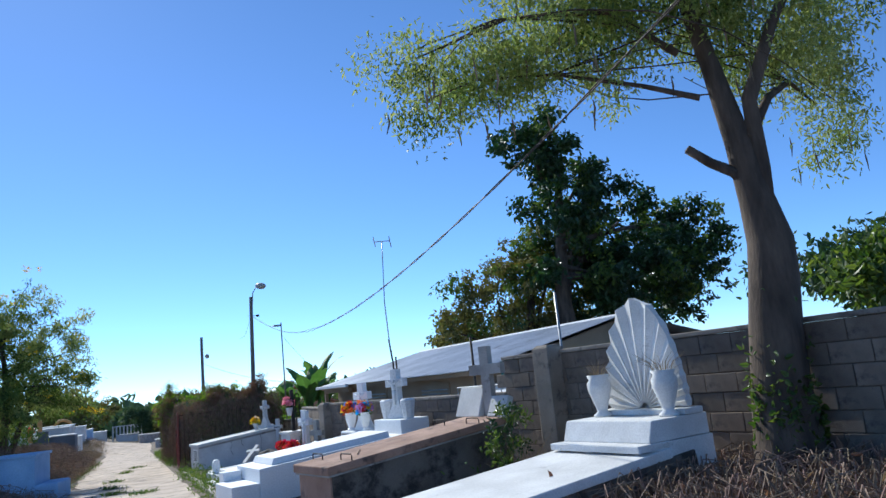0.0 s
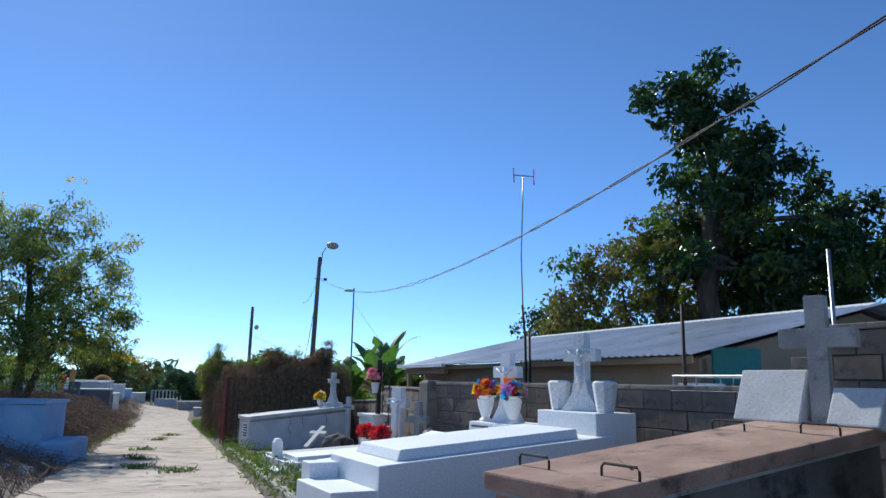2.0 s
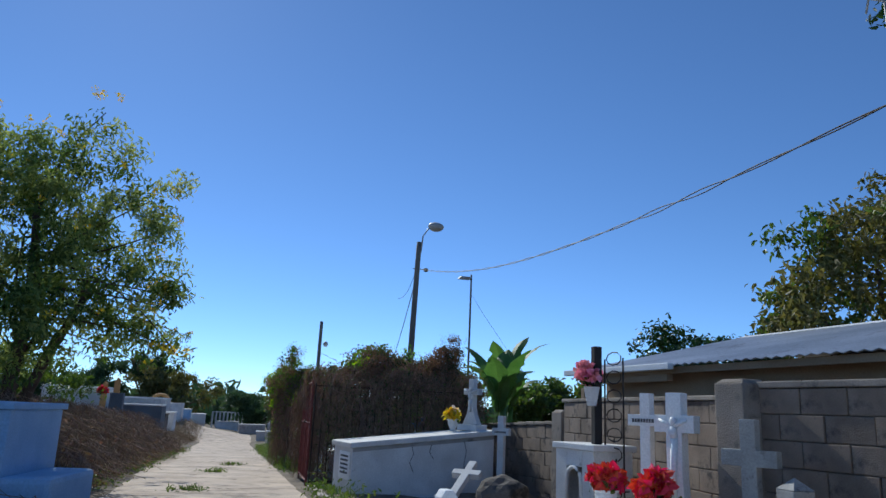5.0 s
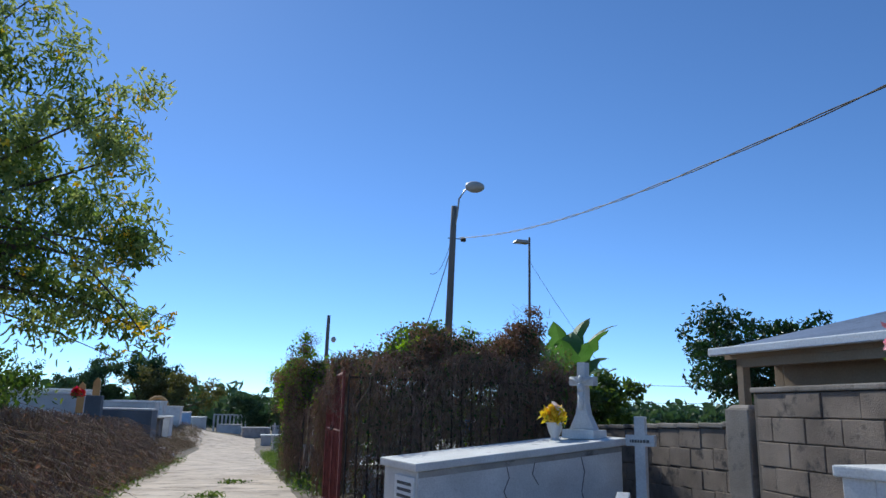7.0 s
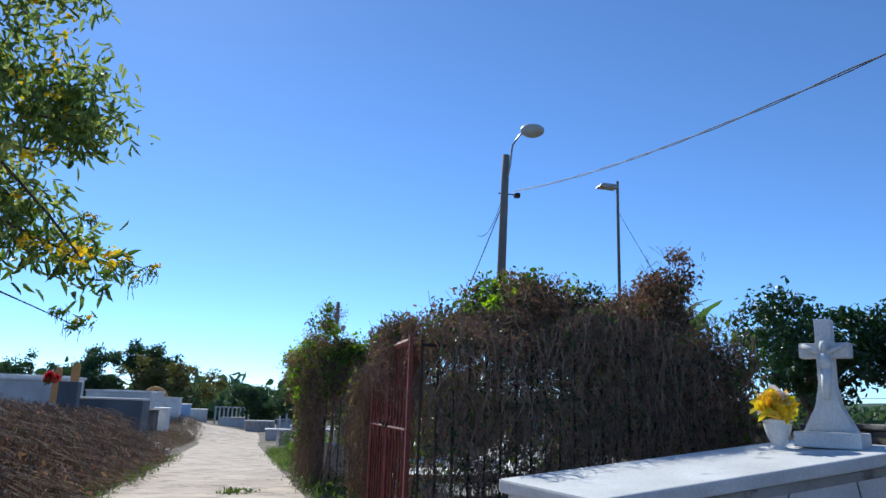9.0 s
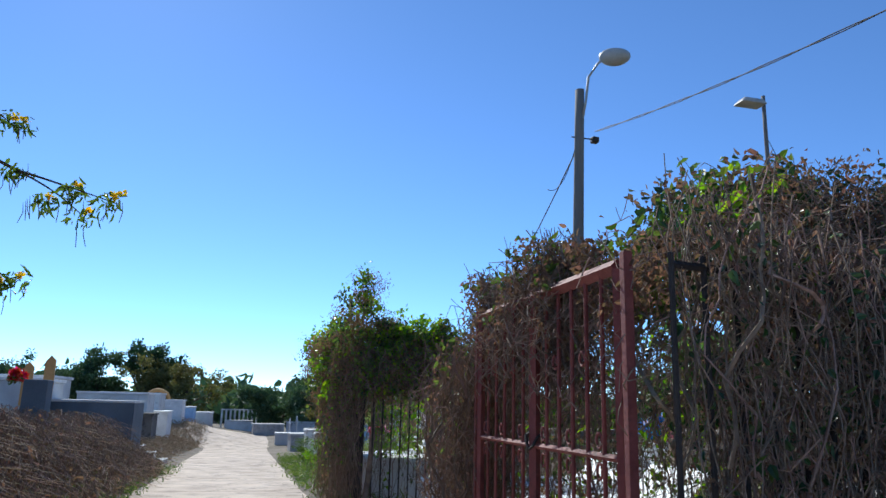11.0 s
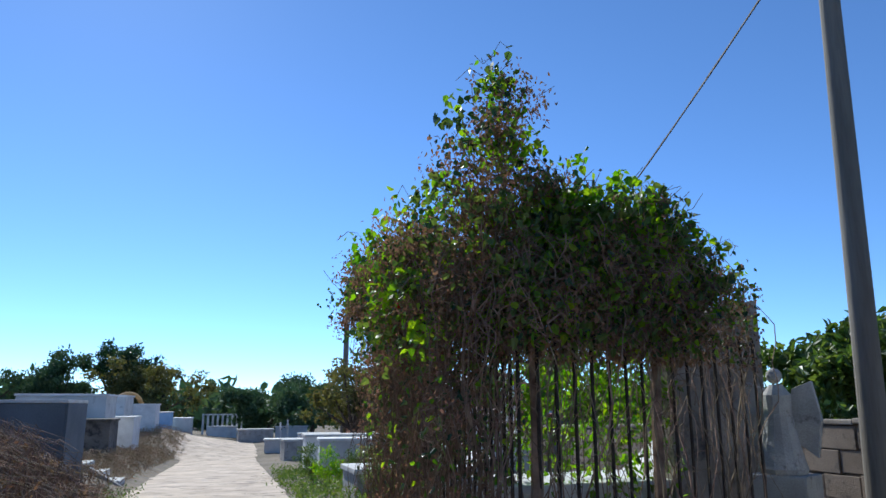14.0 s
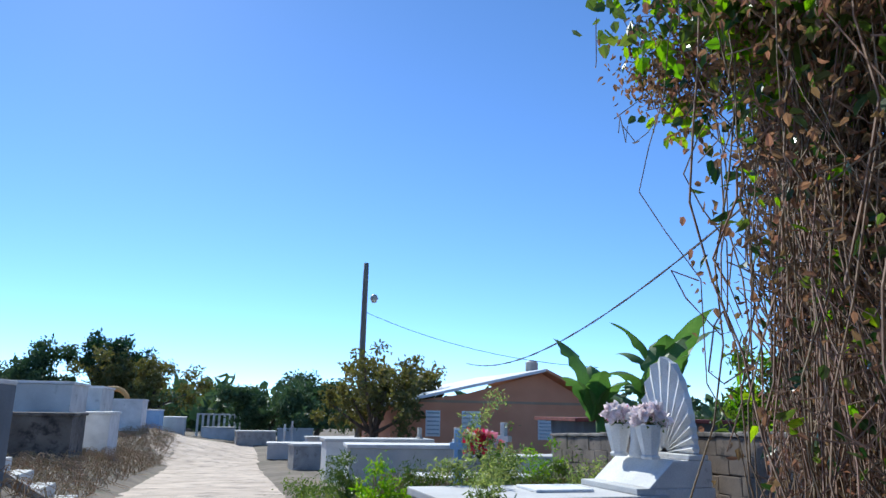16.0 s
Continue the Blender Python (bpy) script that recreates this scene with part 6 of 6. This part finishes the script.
for x, w, z0, z1 in ((0.4, 0.6, 1.4, 2.4), (1.9, 0.8, 1.3, 2.4), (5.2, 1.2, 1.3, 2.2)):
    wd = part("window", box(x, x + w, -0.05, -0.002, z0, z1, 0.01), WHITE, oh)
    for k in range(6):
        part("louvre", turned(box(x + 0.05, x + w - 0.05, -0.03, 0.03, 0, 0.02, 0.003), Matrix.Translation((0, -0.08, z0 + 0.1 + (z1 - z0 - 0.2) * k / 5)) @ Matrix.Rotation(radians(35), 4, "X")), GLASSW, wd)
part("shutter_door", box(7.5, 9.0, -0.06, -0.002, 0.2, 2.3, 0.01), GLASSW, oh, "pale grey garage shutter")
part("wall_patch", box(6.6, 7.1, -0.04, -0.002, 1.0, 1.7, 0.01), PALE, oh)
tk = part("water_tank", lathe([(0.26, 0), (0.28, 0.05), (0.28, 0.42), (0.1, 0.52)], 14), LAMPG)
tk.location = (12.6, 63.5, 1.83)
tagged(tk, "small grey drum on the roof ridge", "tank")
sh = thing("blue_shed", pose(9.2, 52.0, -1.9, 0, 0, -4), "low shed with a rusty flat roof and blue-grey wall", "shed")
part("wall", box(0, 4.5, 0, 2.5, -0.2, 1.75, 0.01), SLATE, sh)
part("roof", box(-0.4, 4.8, -0.4, 2.9, 1.76, 1.86, 0.01), RUSTRED, sh, "thin rusty red roof sheet")
for k, (x, y, s) in enumerate(((2.7, 42.5, 0.75), (3.4, 43.5, 1.0), (3.9, 44.5, 0.7), (4.6, 43.0, 0.6), (2.3, 40.5, 0.45))):
    bush("weed_bush", x, y, [(0, 0, s * 0.8, s * 0.4, s * 0.4, s * 0.8), (s * 0.4, 0, s * 0.5, s * 0.4, s * 0.4, s * 0.5)], [(FEATHER, 30, 0.16, 1300, 0.06, 0.3, 0.1), (LEAF, 20, 0.16, 500, 0.06, 0.3, 0.1)], "tall feathery green weed before the orange house", 210 + k, group="weed bushes")

# ---- left-hand tombs ----
b = thing("blue_tomb", pose(-2.12, 20.6, -0.62, 0, 0, 172), "pale blue painted tomb with a lower step", "grave", "graves along the lane")
part("body", box(0, 2.4, -0.75, 0.65, -0.2, 1.0, 0.02), BLUE, b)
part("lid", box(-0.04, 2.44, -0.79, 0.69, 1.002, 1.07, 0.012), BLUE, b)
part("step", box(-0.52, -0.002, -0.55, 0.75, -0.2, 0.36, 0.06), BLUE, b)
for k in range(2):
    rock(-2.05 - 0.35 * k, 17.6 + 0.4 * k, lie(-2.1, 17.7) + 0.05, 0.13, PALE, "small pale stone on the verge", 9 + k)
t1 = thing("slate_tomb", pose(-2.86, 43.7, -1.30, 0, 0, 180), "tall tomb with a dark grey-blue rendered side", "grave", "graves along the lane")
part("body", box(0.0, 2.6, -0.9, 0.9, -0.2, 1.58, 0.02), SLATE, t1)
part("edge_panel", box(-0.03, -0.001, -0.9, 0.9, -0.2, 1.58, 0.008), SLATE, t1)
part("lid", box(-0.03, 2.64, -0.93, 0.93, 1.582, 1.64, 0.01), PALE, t1)
for x, y, z, w, l, h, mt in ((-5.9, 42.9, -0.9, 2.2, 2.2, 1.65, PALE), (-6.6, 46.5, -1.0, 2.4, 2.2, 1.9, PALE)):
    g = grave("grey_tomb", x, y, 0, "stacked pale grey concrete tomb on the bank", z)
    part("body", box(-w / 2, w / 2, -l / 2, l / 2, -0.3, h, 0.02), mt, g)
    part("lid", box(-w / 2 - 0.05, w / 2 + 0.05, -l / 2 - 0.05, l / 2 + 0.05, h + 0.002, h + 0.08, 0.012), OLDWHITE, g)
pil = part("grey_pillar", box(-0.2, 0.2, -0.2, 0.2, -0.4, 1.15, 0.015), SLATE)
pil.location = (-3.75, 37.4, -0.45)
tagged(pil, "dark grey square pillar on the bank", "pillar")
for x, z in ((-4.1, 0.95), (-4.5, 0.8)):
    st = part("standing_board", slab_shape([(-0.1, 0), (0.1, 0), (0.1, 0.8), (0.0, 0.9), (-0.1, 0.75)], -0.03, 0.03, 0.005), YELLOWC)
    st.location = (x, 39.5, z - 0.6)
    tagged(st, "faded yellow upright board among graves", "board")
bouquet(-4.4, 38.3, 0.65, 0.16, [RED], "red cloth flowers on a bank grave", 71, 10, 0.09)
# cement steps
stp = thing("cement_steps", pose(-2.25, 46.1, lie(-1.8, 46.1), 0, 0, 0), "short flight of pale cement steps up the bank", "steps")
for k in range(5):
    part("step", box(-0.42 - 0.33 * k, 0.0 - 0.33 * k, -0.45, 0.5, -0.3, 0.2 + 0.19 * k, 0.02), PALE, stp)
part("side_wall", slab_shape([(0.15, -0.2), (0.2, 0.02), (-1.6, 1.12), (-1.65, 0.6)], -0.60, -0.47, 0.01), GREYC, stp)
for x, y, z, w, l, h, mt in ((-4.3, 52.5, -1.2, 1.8, 1.6, 1.0, DARKC), (-5.2, 55.0, -1.2, 2.6, 2.2, 1.75, PALE), (-5.4, 61.0, -1.4, 2.6, 2.6, 2.0, PALE), (-4.3, 58.5, -1.5, 1.7, 2.0, 1.3, OLDWHITE), (-4.6, 70.0, -1.3, 1.6, 2.2, 1.6, OLDWHITE), (-5.6, 77.0, -1.5, 4.0, 2.5, 1.35, BLUE), (-3.2, 80.0, -1.5, 1.4, 2.0, 0.95, PALE)):
    g = grave("bank_tomb", x, y, 0, "pale weathered concrete tomb on the grassy bank" if mt is not BLUE else "blue and grey painted low tomb", z)
    part("body", box(-w / 2, w / 2, -l / 2, l / 2, -0.5, h, 0.02), mt, g)
    part("lid", box(-w / 2 - 0.04, w / 2 + 0.04, -l / 2 - 0.04, l / 2 + 0.04, h + 0.002, h + 0.07, 0.01), mt if mt is DARKC else OLDWHITE, g)
aw = thing("ochre_arch", pose(-5.9, 75.0, -0.6), "ochre painted arched grave headpiece", "grave")
smooth(part("arch", tubes([[(-0.75, 0, 0, 0.13), (-0.75, 0, 0.8, 0.13)] + [(-0.75 * math.cos(a), 0, 0.8 + 0.75 * math.sin(a), 0.13) for a in [i * math.pi / 12 for i in range(1, 12)]] + [(0.75, 0, 0.8, 0.13), (0.75, 0, 0, 0.13)]], 8), YELLOWC, aw))
part("base", box(-1.0, 1.0, -0.4, 0.4, -0.9, 0.05, 0.02), YELLOWC, aw)

# ---- right-hand far graves ----
for k, (x, y, l, w, h) in enumerate(((2.35, 49.3, 2.6, 1.0, 0.85), (2.2, 52.0, 2.6, 1.0, 0.95), (2.0, 59.0, 2.8, 1.2, 0.75), (3.2, 46.5, 2.0, 0.9, 0.35), (6.2, 50.0, 2.0, 0.9, 0.6), (5.3, 54.5, 2.2, 1.0, 0.7), (1.6, 66.0, 2.4, 1.2, 0.6), (3.6, 70.0, 2.4, 1.2, 0.7), (0.4, 78.0, 2.2, 1.2, 0.7), (3.0, 82.0, 2.2, 1.2, 0.8), (-1.6, 84.0, 2.0, 1.0, 0.6))):
    g = grave("white_grave", x, y, 4 * (k % 3) - 4, "pale weathered box grave beside the lane")
    mt = (PALE, OLDWHITE, GREYC)[k % 3]
    part("body", box(0, l, -w / 2, w / 2, -0.2, h, 0.015), mt, g)
    part("lid", box(-0.05, l + 0.05, -w / 2 - 0.04, w / 2 + 0.04, h + 0.002, h + 0.08, 0.012), (OLDWHITE, PALE, PALE)[k % 3], g)
fs = thing("white_fence", pose(-2.2, 88.0, lie(-2, 88), 0, 0, 0), "white balustrade fence at the far end of the lane", "fence")
for k in range(9):
    part("post", box(0.36 * k, 0.36 * k + 0.16, -0.06, 0.06, -0.1, 1.45, 0.01), OLDWHITE, fs)
part("rail", box(0, 3.1, -0.08, 0.08, 1.452, 1.55, 0.01), OLDWHITE, fs)
for k, (x, y, h, mt) in enumerate(((4.1, 47.2, 1.25, PALE), (4.9, 46.8, 1.35, PALE), (3.5, 45.2, 1.2, BLUE), (4.6, 52, 1.3, GREYC), (2.7, 72, 1.3, OLDWHITE), (3.4, 76, 1.4, PALE))):
    cr = thing("far_cross", pose(x, y, lie(x, y), 0, 0, 20 * math.sin(k)), "small pale cross among weeds and graves" if mt is not BLUE else "small pale blue cross among the weeds", "cross", "stone crosses")
    stone_cross(cr, 0, 0, 0, h, 0.18, 0.055, h * 0.78, 0.09, mt, 0.05)
bouquet(4.0, 45.6, lie(4, 45.6) + 0.75, 0.3, [PINK, RED, CREAM], "pink and red cloth wreath on a grave", 81, 22, 0.12)
for k, (x, y, s) in enumerate(((4.6, 44.0, 0.5), (5.1, 45.5, 0.6), (3.6, 43.8, 0.4), (6.0, 45.0, 0.5), (2.6, 44.2, 0.42), (1.9, 43.6, 0.45), (1.7, 45.6, 0.42))):
    bush("weed_bush", x, y, [(0, 0, s * 0.9, s * 0.8, s * 0.8, s * 0.9), (s * 0.5, 0, s * 0.5, s * 0.6, s * 0.6, s * 0.5)], [(LIME if k % 2 else LEAF, 24, 0.16, 1100, 0.07, 0.3, 0.1)], "feathery green weed bush among the graves", 160 + k, group="weed bushes")
bush("weed_bush", 4.12, 7.85, [(0, 0, 0.55, 0.28, 0.25, 0.35), (0.15, 0.1, 0.85, 0.22, 0.2, 0.2)], [(DARKLEAF, 16, 0.12, 420, 0.06, 0.4, 0.1), (LEAF, 16, 0.12, 420, 0.06, 0.4, 0.1)], "leafy green weed growing between grave and wall", 190, group="weed bushes")
tuft(4.2, 7.7, lie(4.2, 7.7), 40, 0.7, STRAW, "dry_stalks", "reddish dry stalks beside the brown grave", 77, 0.2)
brush(2.5, 6.0, 42.5, 48, 1500, 0.5, "dry_grass", "dry stalks and weeds between the graves", 44, STRAW)

# ---- distant trees ----
def far_tree(x, y, h, w, seed, material, label, ground=None, n=2600, leaf=0.22):
    n, leaf = n * 3, leaf * 1.15
    r = random.Random(seed)
    z = lie(x, y) if ground is None else ground
    blobs = [(r.uniform(-0.5, 0.5) * w, r.uniform(-0.4, 0.4) * w, h * r.uniform(0.35, 0.85), w * r.uniform(0.28, 0.45), w * r.uniform(0.28, 0.45), h * r.uniform(0.14, 0.24)) for _ in range(9)]
    t = thing("tree", pose(x, y, z), label, "tree", "distant trees")
    part("trunk", tubes([limb((0, 0, -0.2), (0.1 * w, 0, h * 0.6), 0.05 * h, 0.02 * h, 0.05, 6, seed)] + [limb((0, 0, h * 0.25), b[:3], 0.02 * h, 0.006 * h, 0.1, 5, seed + i) for i, b in enumerate(blobs)], 6), BARK, t)
    tagged(part("crown", leaves(cloud(n, clumps(blobs, 110, 0.13 * w, seed), seed + 1, 0.2), leaf, 0.5, seed + 2, 0.2), material, t), kind="stuff")
    return t


far_tree(2.6, 84.0, 3.9, 4.6, 1, FARLEAF, "rounded grey-green tree at the end of the lane", None, 3200)
far_tree(6.0, 88.0, 4.6, 5.5, 2, FARLEAF, "rounded grey-green tree at the end of the lane", None, 3200)
far_tree(5.3, 62.0, 4.6, 3.0, 3, OLIVE, "thin-leaved tree beside the distant pole", None, 1300, 0.17)
far_tree(6.9, 66.0, 4.6, 2.8, 4, OLIVE, "thin-leaved tree beside the distant pole", None, 1300, 0.17)
far_tree(-5.6, 88.0, 5.6, 5.2, 5, OLIVE, "yellowish tree behind the bank graves", None, 3000)
far_tree(-9.0, 92.0, 7.4, 5.0, 6, DARKLEAF, "dark tree behind the bank graves", None, 3000)
far_tree(-13.5, 92.0, 6.0, 5.0, 7, FARLEAF, "green tree behind the bank graves", None, 2600)
far_tree(-18.0, 90.0, 6.0, 6.0, 8, FARLEAF, "green tree behind the bank graves", None, 2600)
far_tree(22.4, 44.5, 7.6, 5.4, 9, DARKLEAF, "round dark tree on the slope beyond the wall", -1.0, 3600, 0.2)
far_tree(20.5, 33.0, 3.6, 3.5, 10, OLIVE, "olive tree beyond the wall", -1.0, 2400, 0.2)
far_tree(12.5, 40.0, 3.0, 3.0, 11, LEAF, "pale green tree beyond the wall", -1.0, 2400, 0.18)
far_tree(13.0, 6.3, 3.0, 3.8, 12, LEAF, "green tree on the slope behind the wall", 0.3, 3600, 0.16)
far_tree(16.0, 9.0, 3.2, 4.5, 13, FARLEAF, "green tree on the slope behind the wall", 0.3, 3600, 0.16)
rw = np.random.default_rng(9)
pts = []
for i in range(560):
    y = rw.uniform(96, 330)
    x = rw.uniform(-0.42, 0.95) * y
    s = rw.uniform(1.5, 3.5) * (1 + y / 400)
    pts.append((x, y, lie(x, y) + s * 0.5, s, s, s * 0.75))
tagged(part("far_woods", leaves(cloud(70000, pts, 3, 0.5), 1.3, 0.7, 4), FARLEAF), "distant green scrub woods", "woods", kind="stuff")
vs, fs = [], []
for j in range(9):
    for i in range(61):
        a = radians(-75 + 150 * i / 60)
        d = 700 + 60 * j
        rise = 26 * max(0.0, math.sin((a + 0.05) * 1.1)) * math.sin(math.pi * j / 8) + 7 * noise.noise((a * 7, j * 0.2, 0)) * math.sin(math.pi * j / 8)
        vs.append((d * math.sin(a), d * math.cos(a), -8 + max(0, rise) + 1.0 * math.sin(math.pi * j / 8)))
for j in range(8):
    for i in range(60):
        q = j * 61 + i
        fs.append((q, q + 1, q + 62, q + 61))
tagged(smooth(part("backdrop_hills", (vs, fs), FARLEAF)), "low distant wooded hills", "hills", kind="structure")
